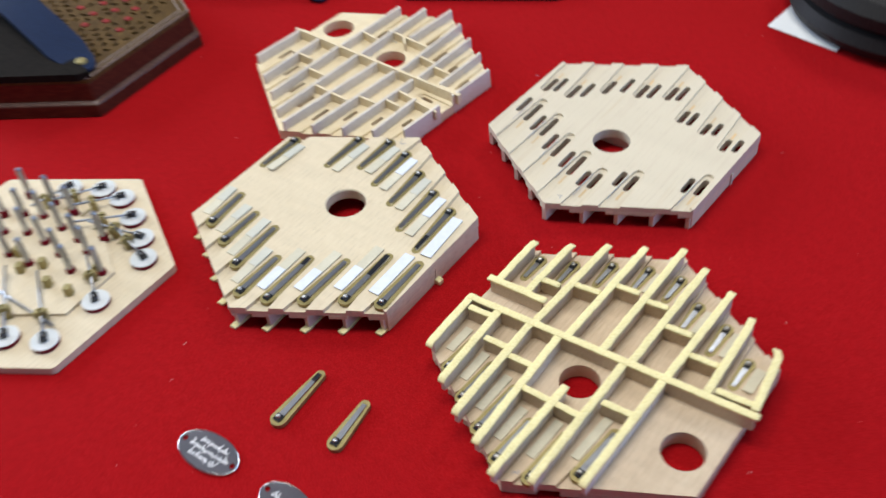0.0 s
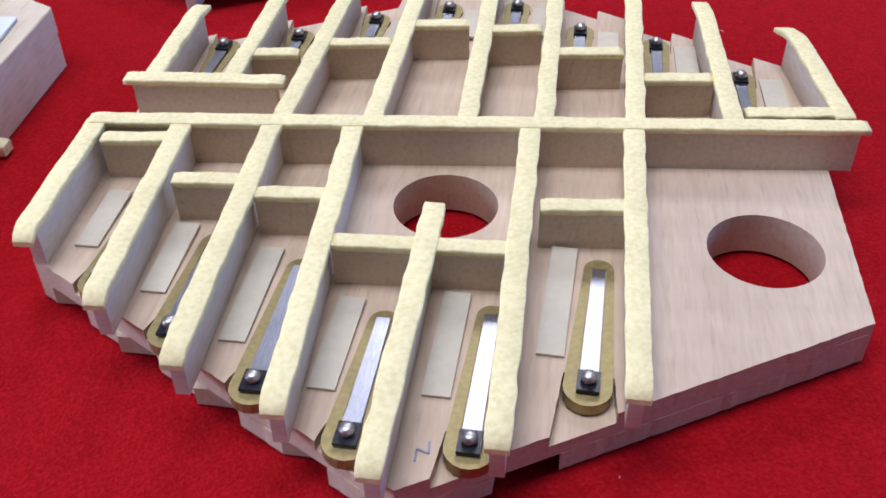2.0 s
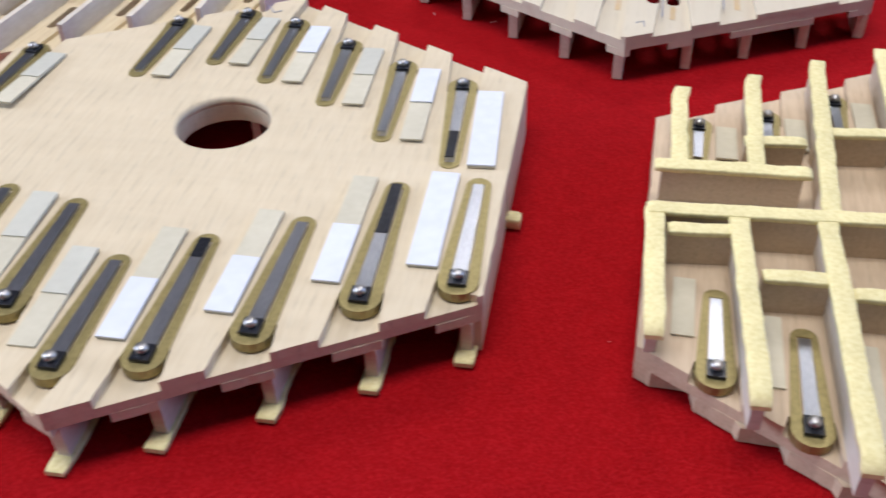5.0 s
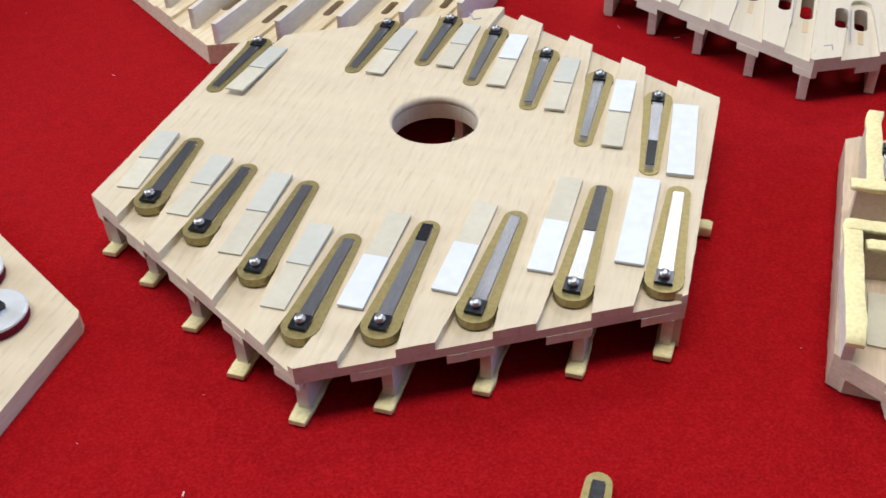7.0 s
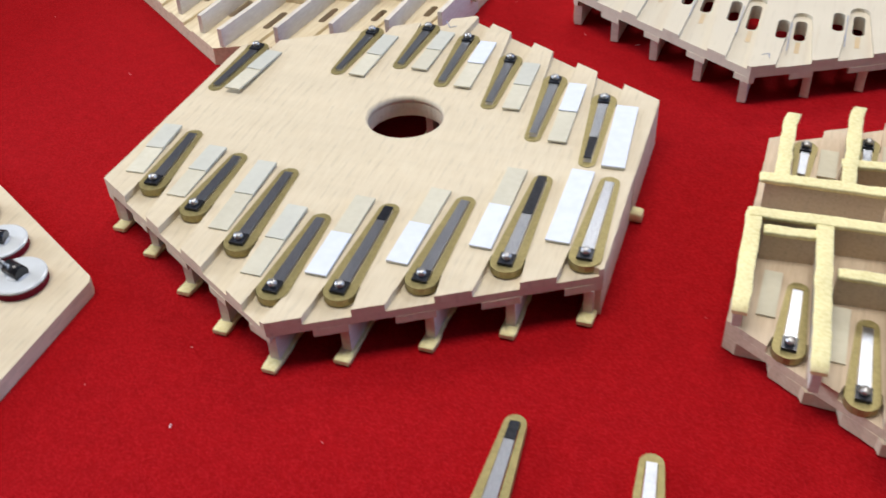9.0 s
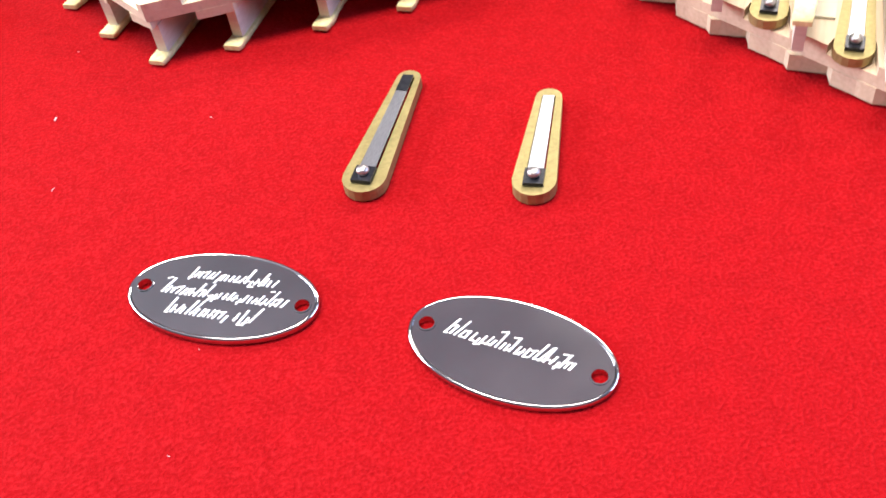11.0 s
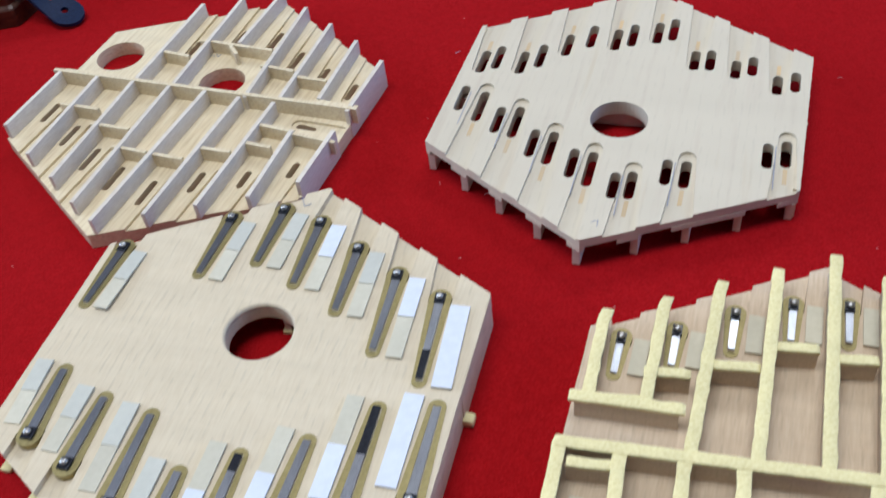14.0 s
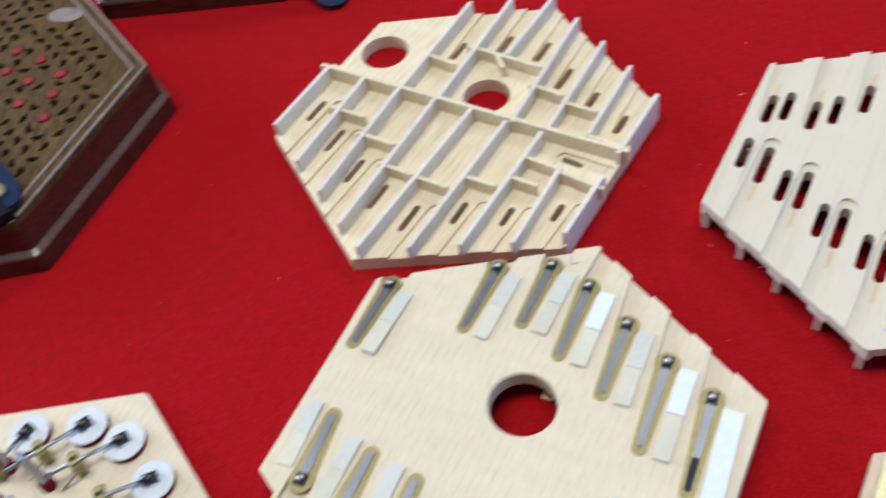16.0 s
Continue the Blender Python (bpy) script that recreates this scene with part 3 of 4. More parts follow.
BARS = [((-71.5, 29.4), (73.1, -37.4)), ((-61.9, 44.4), (-32.5, 29.9)), ((-57.5, 44.2), (-41.2, 73.8)), ((-40.6, 37.2), (-20.1, 72.8)),
        ((-35.9, 13.8), (0.6, 73.7)), ((-17.7, 6.7), (21.3, 73.0)), ((0.7, -1.2), (42.6, 73.0)), ((14.8, -8.9), (53.9, 58.4)),
        ((32.1, -17.0), (66.7, 41.6)), ((51.8, -23.6), (76.1, 23.4)), ((73.6, -32.2), (88.1, 2.9))]
CROSS_B = [((-37.5, 47.5), (-23.9, 41.6)), ((-18.9, 44.7), (-2.1, 37.6)), ((4.9, 44.7), (18.8, 39.2)), ((21.1, 34.4), (33.9, 29.5)), ((30.7, 17.7), (45.8, 11.2)), ((43.4, -1.3), (57.9, -7.6)), ((55.5, -22.6), (75.2, -31.3)), ((-59.5, 43.4), (-41.8, 36.5)),
           ((-71.8, 22.5), (-56.7, 16.0)), ((-60.9, 1.7), (-46.1, -5.1)), ((-47.2, -9.3), (-32.5, -16.4)), ((-38.1, -29.0), (-7.6, -45.0)), ((1.0, -34.5), (17.6, -42.3))]
LOW_B = [((-72.7, 27.1), (-88.2, -2.7)), ((-55.4, 20.5), (-79.2, -27.2)), ((-37.6, 13.2), (-69.6, -46.4)), ((-21.9, 6.3), (-57.5, -62.4)), ((-17.8, -27.9), (-48.1, -79.0)),
         ((11.9, -8.9), (-29.5, -81.4)), ((31.5, -17.4), (-6.0, -81.2))]
for i, (p, q) in enumerate(BARS):
    wall(panb, p, q, FLOOR_B, TOP_B + (0.0002 if i < 2 else 0), 2.8 if i < 1 else 2.4, MAPLE_B if i < 2 else WALLWOOD_B, True, 4.1, 1.8, hook={2: -0.7, 3: -1.0, 4: -0.6, 9: 0.8, 10: 2.4}.get(i, 0.0))
for p, q in CROSS_B:
    wall(panb, p, q, FLOOR_B, TOP_B - 0.0004, 2.0, MAPLE_B, True, 3.6, 0.0)
for p, q in LOW_B:
    wall(panb, p, q, FLOOR_B, TOP_B - 0.0001, 2.4, None, True, 4.2, 3.6 if p[0] < -60 else 1.6, droop=1.6)
REEDS_B = [((-78.3, -12.1), (-65.9, 9.4)), ((-68.6, -30.7), (-55.1, -7.2)), ((-58.4, -49.0), (-41.8, -21.3)), ((-47.7, -65.7), (-32.2, -41.1)), ((-30.9, -74.6), (-14.2, -47.4)), ((-8.1, -70.7), (9.4, -43.8))]
for i, (c, t) in enumerate(REEDS_B):
    reed(panb, c, t, FLOOR_B + 0.0003, 8.2, 5.6, bow=(-0.5, -0.5, 0.3, 0.5, 0.15, -0.4)[i])
    u, n = along(c, t)
    ln = (Vector(t) - Vector(c)).length
    a = Vector(c) + n * 6.8
    valve(panb, tuple(a + u * (9.0 if i < 5 else 5.5)), tuple(a + u * (ln + 2.0)), FLOOR_B, 4.8, 0.0, 0.3)
UP_B = [((-37.1, 68.6), 18), ((-17.9, 65.9), 18), ((3.8, 66.8), 19), ((24.2, 64.8), 19), ((41.5, 58.2), 19), ((50.3, 38.8), 20), ((64.1, 24.2), 21), ((73.5, 1.5), 19)]
for i, (c, d) in enumerate(UP_B):
    t = tuple(Vector(c) - DIR * d)
    reed(panb, c, t, FLOOR_B + 0.0003, 7.2, 5.0, bow=(0.1, 0.3, 0.8, 0.2, 0.7, 0.3, 0.5, 0.2)[i])
    a = Vector(c) + Vector((DIR.y, -DIR.x)) * 7.2
    valve(panb, tuple(a + DIR * 1.0), tuple(a - DIR * (d - 3)), FLOOR_B, 5.4, 0.0, 0.6)
HOLES_B = [circle(-10.5, -15.9, 10.7), circle(40.0, -53.3, 11.0)]
SLOTS_B = [(c, t, 8.2) for c, t in REEDS_B] + [(c, tuple(Vector(c) - DIR * d), 7.2) for c, d in UP_B]
EDGE_B = 89.8
UNDER_B = []
for c, t, w in SLOTS_B:
    u, n = along(c, t)
    UNDER_B.append((tuple(Vector(c) + n * 8.2), tuple(Vector(t) + n * 8.2), 9.0))
part("board", slab(sawn(hexagon(EDGE_B, reeds=[(c, t, w + 1.0) for c, t, w in SLOTS_B], reach=14), 3), HOLES_B, FLOOR_B - 0.0024, FLOOR_B), MAPLE_B, panb, "maple chamber floor with two round holes")
part("board_core", slab(hexagon(EDGE_B), HOLES_B, 0.0044, FLOOR_B - 0.00242), MAPLE_B, panb)
part("board_back", slab(sawn(hexagon(EDGE_B, reeds=UNDER_B, reach=14), 4), HOLES_B, 0.0004, 0.00438), MAPLE_B, panb)
for c, t, w in UNDER_B:
    u, n = along(c, t)
    c, t = Vector(c) + u * 8.5, tuple(Vector(t) + u * 4)
    fr = part("under_reed_frame", slab(capsule(tuple(Vector(c) - u * 4.6), t, 7.6, 5.2, 7), [], 0.0006, 0.0043), BRASS, panb, "dull brass reed frame under the board")
    part("clamp", slab(quad(tuple(Vector(c) - u * 2.3), tuple(Vector(c) + u * 2.2), 3.4), [], 0.001, 0.0017), BLACKSTEEL, fr)
    part("screw", lathe([(0.8, 0.0), (1.3, 0.5), (1.3, 1.0)], 12, c[0], c[1]), SCREW, fr)
for p, q in (((-39.8, -74.0), (-38.6, -71.9)), ((-38.6, -71.9), (-37.2, -73.4)), ((-37.2, -73.4), (-36.3, -71.3))):
    part("pencil_mark", slab(quad(p, q, 0.35), [], FLOOR_B + 0.0001, FLOOR_B + 0.0002), PENCIL_SHADE, panb, "blue-grey pencil mark")

# ---- bare reed pan, flat side up ----
TC, EDGE_C = 0.0150, 87.6
panc = thing("reed_pan", 0.0089, 0.0199, 0, 3.1, "bare pale maple reed pan, paired slots up, no reeds", "reed pan", "reed pans")
LOW_C = [(-70.1, 15.7), (-64.3, 7.4), (-58.9, -4.4), (-52.4, -8.3), (-49.2, -24.0), (-43.4, -29.3), (-37.4, -41.2), (-32.0, -46.9), (-25.4, -57.9), (-18.8, -58.9), (-3.4, -57.0), (3.4, -59.7), (37.4, -60.3), (45.2, -60.8)]
UP_C = [(-54.4, 40.8), (-47.3, 39.8), (-37.7, 33.9), (-28.5, 34.3), (-14.0, 39.9), (-1.8, 41.0), (8.4, 36.3), (16.1, 35.4), (28.1, 34.8), (35.1, 33.3), (36.0, 10.2), (41.7, 6.5), (50.2, -1.5), (57.2, -3.1), (61.9, -17.7), (69.0, -19.7)]
DC = Vector((math.cos(radians(61.5)), math.sin(radians(61.5))))
SIDE_C = Vector((DC.y, -DC.x))
holes_c, face_slots, back_slots, burns = [], [], [], []
for i, p in enumerate(LOW_C):
    ln = (18.0 if i < 8 else 15.5) + (3.4 if i % 2 and i < 8 else 1.0 if i % 2 else 0)
    holes_c.append(capsule(p, tuple(Vector(p) + DC * ln), 4.2))
    slot = (tuple(Vector(p) - DC * 6.0), tuple(Vector(p) + DC * (ln + 4.2)), 10.4)
    (face_slots if i % 2 else back_slots).append(slot)
    if i % 2:
        burns.append((tuple(Vector(p) - DC * 10), tuple(Vector(p) - DC * 1.0)))
for i, p in enumerate(UP_C):
    ln = 17.5 if i < 10 else 15.0 if i < 12 else 13.6
    holes_c.append(capsule(p, tuple(Vector(p) + DC * (ln + 0.6)), 4.2))
    slot = (tuple(Vector(p) + DC * (ln + 4)), tuple(Vector(p) - DC * 1.2), 10.0)
    (back_slots if i % 2 else face_slots).append(slot)
    if i % 2 == 0:
        burns.append((tuple(Vector(p) + DC * (ln + 1.0)), tuple(Vector(p) + DC * (ln + 8))))
HOLE_C = circle(-6.1, -12.8, 12.1)


def clear_of(outline_slots, holes):
    """The holes whose middle lies in none of the open slots: those inside a slot belong to the layer below."""
    keep = []
    for h in holes:
        mid = Vector((sum(p[0] for p in h) / len(h), sum(p[1] for p in h) / len(h)))
        inside = False
        for c, t, w in outline_slots:
            u, n = along(c, t)
            k = mid - Vector(t)
            if k.dot(u) < 0 and abs(k.dot(n)) < 2.0 and k.length < 40:
                inside = True
        if not inside:
            keep.append(h)
    return keep


done = []
outline = hexagon(EDGE_C, reeds=face_slots, reach=26, full=6.8, done=done)
part("board", slab(sawn(outline, 5), [HOLE_C] + clear_of([face_slots[k] for k in done], holes_c), TC - 0.0014, TC), MAPLE_C, panc, "pale maple face with paired slots")
part("board_core", slab(hexagon(EDGE_C), [HOLE_C] + holes_c, 0.0105, TC - 0.00142), MAPLE_C, panc)
done = []
outline = hexagon(EDGE_C, reeds=back_slots, reach=26, full=6.8, done=done)
part("board_back", slab(sawn(outline, 6), [HOLE_C] + clear_of([back_slots[k] for k in done], holes_c), 0.0083, 0.01048), MAPLE_C, panc)
for p, q in burns:
    part("scorch_stripe", slab(quad(p, q, 1.7), [], TC - 0.00139, TC - 0.00132), BURN, panc, "thin yellowish scorch stripe")
for k, share in ((0, 0.03), (0, 0.265), (0, 0.5), (0, 0.745), (0, 0.98), (1, 0.255), (1, 0.49), (1, 0.73), (1, 0.972)):
    p = rim(EDGE_C, k, share, 1.0, 0.6)[0]
    wall(panc, p, tuple(Vector(p) + DIR * 32), 0.0, 0.0083, 2.9)
for p, q in (((-67.4, 35.0), (69.4, -32.8)), ((31.7, -12.3), (40.4, 2.1))):
    wall(panc, p, q, 0.0, 0.0083, 2.2)
wall(panc, *rim(EDGE_C, 2, 0.01, 0.99, 1.5), 0.0, 0.0148, 2.4, MAPLE, name="side_wall")
wall(panc, *rim(EDGE_C, 5, 0.01, 0.99, 1.5), 0.0, 0.0148, 2.4, MAPLE, name="side_wall")
lines = [((-36.6, -68.2), (-33.7, -68.1)), ((-33.7, -68.1), (-35.1, -71.1)), ((-61.3, 57.8), (-58.8, 58.5))]
# Blue-grey lines paint the shadow along each recess edge.
for i, p in enumerate(LOW_C):
    if i % 2 == 0:
        a = Vector(p) + SIDE_C * 2.9
        lines.append((tuple(a - DC * (9 if i < 10 else 12)), tuple(a + DC * 14)))
for p, q in lines:
    part("pencil_line", slab(quad(p, q, 0.32), [], TC + 0.00005, TC + 0.00014), PENCIL_SHADE, panc, "thin blue-grey line for pencil marks and slot-edge shade")

# ---- bare pan, chambers upwards ----
FD, TD = 0.0073, 0.0150
pand = thing("reed_pan", -0.1788, 0.0794, 0, 0.1, "bare pale maple reed pan, chambers up, no gaskets", "reed pan", "reed pans")
DD = Vector((math.cos(radians(60.5)), math.sin(radians(60.5))))
SLOTS_D = [(-3.1, 51.1), (20.3, 52.9), (38.4, 45.0), (48.1, 24.4), (60.7, 8.6), (72.3, -8.9), (-71.5, 14.7), (-59.9, -6.4), (-48.5, -26.9), (-36.3, -43.6), (-21.3, -57.2), (0.4, -56.1), (21.0, -59.9), (42.3, -59.5)]
slots, opens, under = [], [], []
RD = Vector((DD.y, -DD.x))
for i, c in enumerate(SLOTS_D):
    c = Vector(c)
    half = (6.8, 7.0, 7.6, 7.8, 5.4, 6.2, 7.4, 7.6, 7.8, 8.0, 8.0, 6.8, 5.6, 5.2)[i]
    slots.append(capsule(tuple(c - DD * half), tuple(c + DD * half), 3.1))
    if i < 6:
        a = c + RD * 0.9
        opens.append((tuple(a + DD * 13), tuple(a - DD * (half + 3.6)), 6.6))
    else:
        a = c + RD * 7.2
        opens.append((tuple(a - DD * 12), tuple(a + DD * (half + 3.4)), 6.6))
        if i == 13:
            under.append(capsule(tuple(a - DD * 5), tuple(a + DD * (half + 0.2)), 3.0))
pocket = capsule((43.6, -26.4), (67.2, -39.2), 6.2)
cross_slot = capsule((45.3, -27.4), (53.9, -32.9), 3.2)
HOLES_D = [circle(-40.8, 54.0, 12.2), circle(11.3, 15.6, 11.4)]
EDGE_D = 90.0
done = []
outline = hexagon(EDGE_D, reeds=opens, reach=30, full=5.0, done=done)
part("board", slab(sawn(outline, 7), HOLES_D + [pocket] + [h for k, h in enumerate(slots) if k > 5 or k not in done], FD - 0.0013, FD), MAPLE_D, pand, "pale maple floor with slots and two round holes")
part("board_core", slab(hexagon(EDGE_D), HOLES_D + [cross_slot] + slots + under, 0.0, FD - 0.00132), MAPLE_D, pand)
WALLS_D = [((-69.8, 39.6), (73.9, -34.3)), ((-66.6, 36.7), (-87.8, -0.5)), ((-47.3, 27.7), (-74.1, -25.2)), ((-29.1, 18.9), (-61.3, -44.7)), ((-11.7, 9.1), (-50.1, -64.1)),
           ((5.3, -0.1), (-41.0, -77.6)), ((21.1, -9.7), (-19.2, -79.5)), ((37.0, -18.3), (2.2, -79.5)), ((44.1, -41.1), (23.9, -80.0)), ((-29.6, 17.7), (3.2, 78.4)),
           ((-11.2, 8.2), (24.2, 77.8)), ((21.6, 35.8), (45.3, 76.8)), ((23.5, -10.3), (56.3, 58.1)), ((39.1, -16.9), (67.7, 39.1)), ((57.4, -21.3), (78.7, 20.3))]
for i, (p, q) in enumerate(WALLS_D):
    wall(pand, p, q, FD, TD + 0.0002 - 0.00004 * i, 1.9, MAPLE_D if i == 0 else LIT_WALLWOOD)
for f0, f1 in ((0.012, 0.4), (0.55, 0.99)):
    wall(pand, *rim(EDGE_D, 2, f0, f1, 0.8), 0.0, TD - 0.0001, 2.0, LIT_WALLWOOD, name="side_wall")
CROSS_D = [((-63.7, 10.8), (-45.0, 1.1)), ((-47.8, -8.9), (-29.5, -18.3)), ((-36.3, -28.8), (-20.5, -37.5)), ((-19.3, -38.5), (-4.2, -46.4)), ((1.5, -40.1), (16.7, -47.4)), ((22.2, -42.4), (34.3, -49.1)),
           ((29.5, -31.6), (45.1, -41.1)), ((44.4, -42.3), (62.2, -53.5)), ((-18.9, 42.9), (-3.5, 33.1)), ((2.3, 45.9), (37.7, 25.7)), ((16.9, 36.7), (20.0, 27.8)), ((31.8, 14.7), (47.0, 5.3)), ((46.5, 1.2), (61.8, -7.1)), ((55.8, -20.8), (74.4, -31.1)), ((-65.1, 40.0), (-49.7, 32.5))]
for i, (p, q) in enumerate(CROSS_D):
    wall(pand, p, q, FD, TD - 0.0008 - 0.00004 * i, 1.7, MAPLE_D)

for p, q in (((2.6, 39.4), (3.7, 42.1)), ((4.0, 39.1), (6.3, 39.9)), ((6.7, 40.7), (7.4, 38.7)), ((8.5, 40.5), (9.2, 37.8)), ((9.2, 37.8), (10.8, 39.4))):
    part("pencil_mark", slab(quad(p, q, 0.35), [], FD + 0.0001, FD + 0.0002), PENCIL_SHADE, pand, "faint pencil mark")

# ---- action board with levers and pads ----
ZE = 0.005
act = thing("action_board", -0.3365, -0.1440, 0, 7.6, "pale maple action board with steel levers and white pads", "action board")
part("board", slab(hexagon(93.0, (), cut=0.015), [], 0.0, ZE), MAPLE, act, "plain pale maple board with softened corners")
part("raised_block", slab([(58, -8), (40, -42), (-40, -44), (-48, 10), (-10, 48), (34, 36)], [], ZE, ZE + 0.0022), MAPLE, act, "raised maple block under the lever posts")


LEVERS = [((1.8, 68.2), (-13, 44)), ((25.2, 67.6), (-1, 50)), ((41.2, 58.4), (12, 44)), ((54.4, 40.0), (20, 29)), ((65.6, 20.8), (30, 30)),
          ((73.0, 3.0), (46, 28)), ((54.9, -31.8), (40, 0)), ((35.7, -62.6), (14, -14)), ((11.0, -60.4), (-8, -10))]
for i, (pad, peg) in enumerate(LEVERS):
    z = ZE / MM
    u, n = along(pad, peg)
    a = Vector(pad)
    lv = part("lever", tube((*pad, z + 5.0), (*peg, z + 8.6), 0.8), STEEL, act, "polished steel lever rod")
    part("pad", lathe([(7.7, z), (8.0, z + 0.4), (8.0, z + 2.4)], 32, *pad), PADFELT, lv, "maroon felt pad")
    part("pad_disc", lathe([(8.0, z + 2.42), (8.2, z + 2.6), (8.2, z + 3.2), (7.7, z + 3.5), (2.4, z + 3.3)], 36, *pad), PADWHITE, lv, "white pad disc")
    part("grommet", tube((a.x - u.x * 2.6, a.y - u.y * 2.6, z + 4.6), (a.x + u.x * 3.0, a.y + u.y * 3.0, z + 5.3), 2.3, 14), BLACKRUBBER, lv, "black rubber grommet")
    part("glue_ring", lathe([(3.4, z + 3.0), (3.0, z + 3.6), (1.6, z + 4.4)], 18, *pad), PADWHITE, lv)
    c = a + u * 18
    po = part("pivot_post", slab(quad(tuple(c - u * 1.8), tuple(c + u * 1.8), 5.2), [quad(tuple(c - u * 1.4), tuple(c + u * 1.4), 1.9)], ZE, ZE + 0.0095), BRASS, act, "brass lever pivot post")
    coil = bmesh.new()
    for k in (-3.6, -2.9, 2.9, 3.6):
        tube((c.x + n.x * k - n.x * 0.3, c.y + n.y * k - n.y * 0.3, z + 6.8), (c.x + n.x * k + n.x * 0.3, c.y + n.y * k + n.y * 0.3, z + 6.8), 2.1, 14, coil)
    part("spring_coil", coil, BRASS, po, "brass spring coils")
    part("spring_leg", tube((c.x + n.x * 3, c.y + n.y * 3, z + 5.2), (c.x + n.x * 4 + u.x * 9, c.y + n.y * 4 + u.y * 9, z + 0.6), 0.4, 6), BRASS, po)
PEGS = [(-24.0, 62.9), (-4.3, 55.7), (12.9, 45.7), (11.3, 29.7), (25.9, 19.3), (41.8, 21.0), (36.0, 8.4), (18.9, 6.3), (31.0, -7.8), (51.0, -9.3),
        (-19.7, 43.2), (-9.9, 25.4), (5.0, 16.8), (-5.4, 40.8), (-26, 26), (-34, 44), (-14, 6), (-30, 8), (2, -2), (-42, 26)]
for x, y in PEGS:
    z = ZE / MM
    pg = part("button_peg", lathe([(2.0, z), (2.0, z + 23.2), (1.5, z + 24)], 14, x, y), STEEL, act, "tall steel button peg")
    part("peg_bush", lathe([(2.9, z), (2.9, z + 4.6), (2.5, z + 5.0)], 16, x, y), PADFELT, pg, "maroon felt bush")
for x, y in ((-7.7, 5.9), (-0.3, -8.3), (12.3, -4.2), (21.5, -19.9), (37.1, -26.4), (48.7, -7.9)):
    z = ZE / MM
    part("pivot_post", slab(quad((x - 2, y), (x + 2, y), 4.6), [], ZE, ZE + 0.0085), BRASS, act, "brass lever pivot post")
part("long_lever", tube((-22, -17.5, 9), (36.7, -51.9, 8.2), 0.9), STEEL, act, "polished steel lever rod")

# ---- loose reeds and name plates on the cloth ----
for c, t, wb, wt, lab in (((-144.6, -227.7), (-130.8, -194.3), 9.4, 5.6, "long loose brass reed with a steel tongue on red cloth"), ((-110.9, -237.2), (-101.7, -209.5), 9.0, 5.8, "short loose brass reed with a steel tongue on red cloth")):
    ob = thing("reed", 0, 0, 0, 0, lab, "reed", "loose reeds")
    reed(ob, c, t, 0.0028, wb, wt, True, bow=0.25 if wb > 9.2 else -0.1, weight=0.16 if wb > 9.2 else 0.0)


def plate(x, y, turn, a, b, lines, label):
    ob = thing("name_plate", x, y, 0, turn, label, "name plate", "oval name plates")
    hs = [circle(-a + 3.0, 0, 1.45, 16), circle(a - 3.0, 0, 1.45, 16)]
    body = part("plate", slab(circle(0, 0, a, 72, b), hs, 0.0, 0.0014), CHROME, ob, "polished nickel oval plate with two holes")
    bm = bmesh.new()
    n = 72
    rings = [[bm.verts.new((r1 * math.cos(2 * math.pi * i / n) * MM, r2 * math.sin(2 * math.pi * i / n) * MM, z)) for i in range(n)] for r1, r2, z in ((a + 0.05, b + 0.05, 0.0004), (a + 0.15, b + 0.15, 0.0013), (a - 0.2, b - 0.2, 0.00162), (a - 0.4, b - 0.4, 0.0016), (a - 0.65, b - 0.65, 0.0014))]
    for r0, r1 in zip(rings, rings[1:]):
        for i in range(n):
            bm.faces.new((r0[i], r0[(i + 1) % n], r1[(i + 1) % n], r1[i])).smooth = True
    part("rim", bm, CHROME, ob, "raised bright rim")
    for hx in (-a + 3.0, a - 3.0):
        part("hole_burr", slab(circle(hx, 0, 1.75, 24), [circle(hx, 0, 1.46, 24)], 0.0012, 0.00155), CHROME, ob, "bright worn edge of the hole")
    rnd = random.Random(int(a * 10) + len(lines))
    for y0, x0, x1 in lines:
        xx = x0
        while xx < x1:
            w = rnd.uniform(0.28, 0.5)
            tall = xx == x0 or rnd.random() < 0.2
            hh = rnd.uniform(3.2, 3.9) if tall else rnd.uniform(1.5, 2.2)
            low = y0 - (1.5 if rnd.random() < 0.1 else 0.8) - rnd.uniform(0, 0.2)
            lean = rnd.uniform(0.25, 0.5)
            bm = slab([(xx, low), (xx + w, low), (xx + w + hh * lean, low + hh), (xx + hh * lean, low + hh)], [], 0.00142, 0.00152)
            part("engraved_bar", bm, ENGRAVED, body)
            if rnd.random() < 0.7:
                yy = low + rnd.choice((0.0, 0.5, hh - 0.4))
                bm = slab(quad((xx, yy), (xx + rnd.uniform(0.8, 1.3), yy + rnd.uniform(0.1, 0.5)), 0.3), [], 0.00142, 0.0015)
                part("engraved_bar", bm, ENGRAVED, body)
            xx += w + rnd.uniform(0.4, 0.75) + (1.3 if rnd.random() < 0.05 else 0)
    return ob


plate(-0.1741, -0.2523, -22.2, 19.4, 10.4, [(4.2, -8.5, 9.5), (-0.3, -12.5, 12.5), (-4.8, -9.5, 8.5)], "oval polished nickel plate with three engraved lines")
plate(-0.1231, -0.2766, -33.3, 19.2, 10.6, [(0.2, -12.5, 11.5)], "oval polished nickel plate with one engraved line")

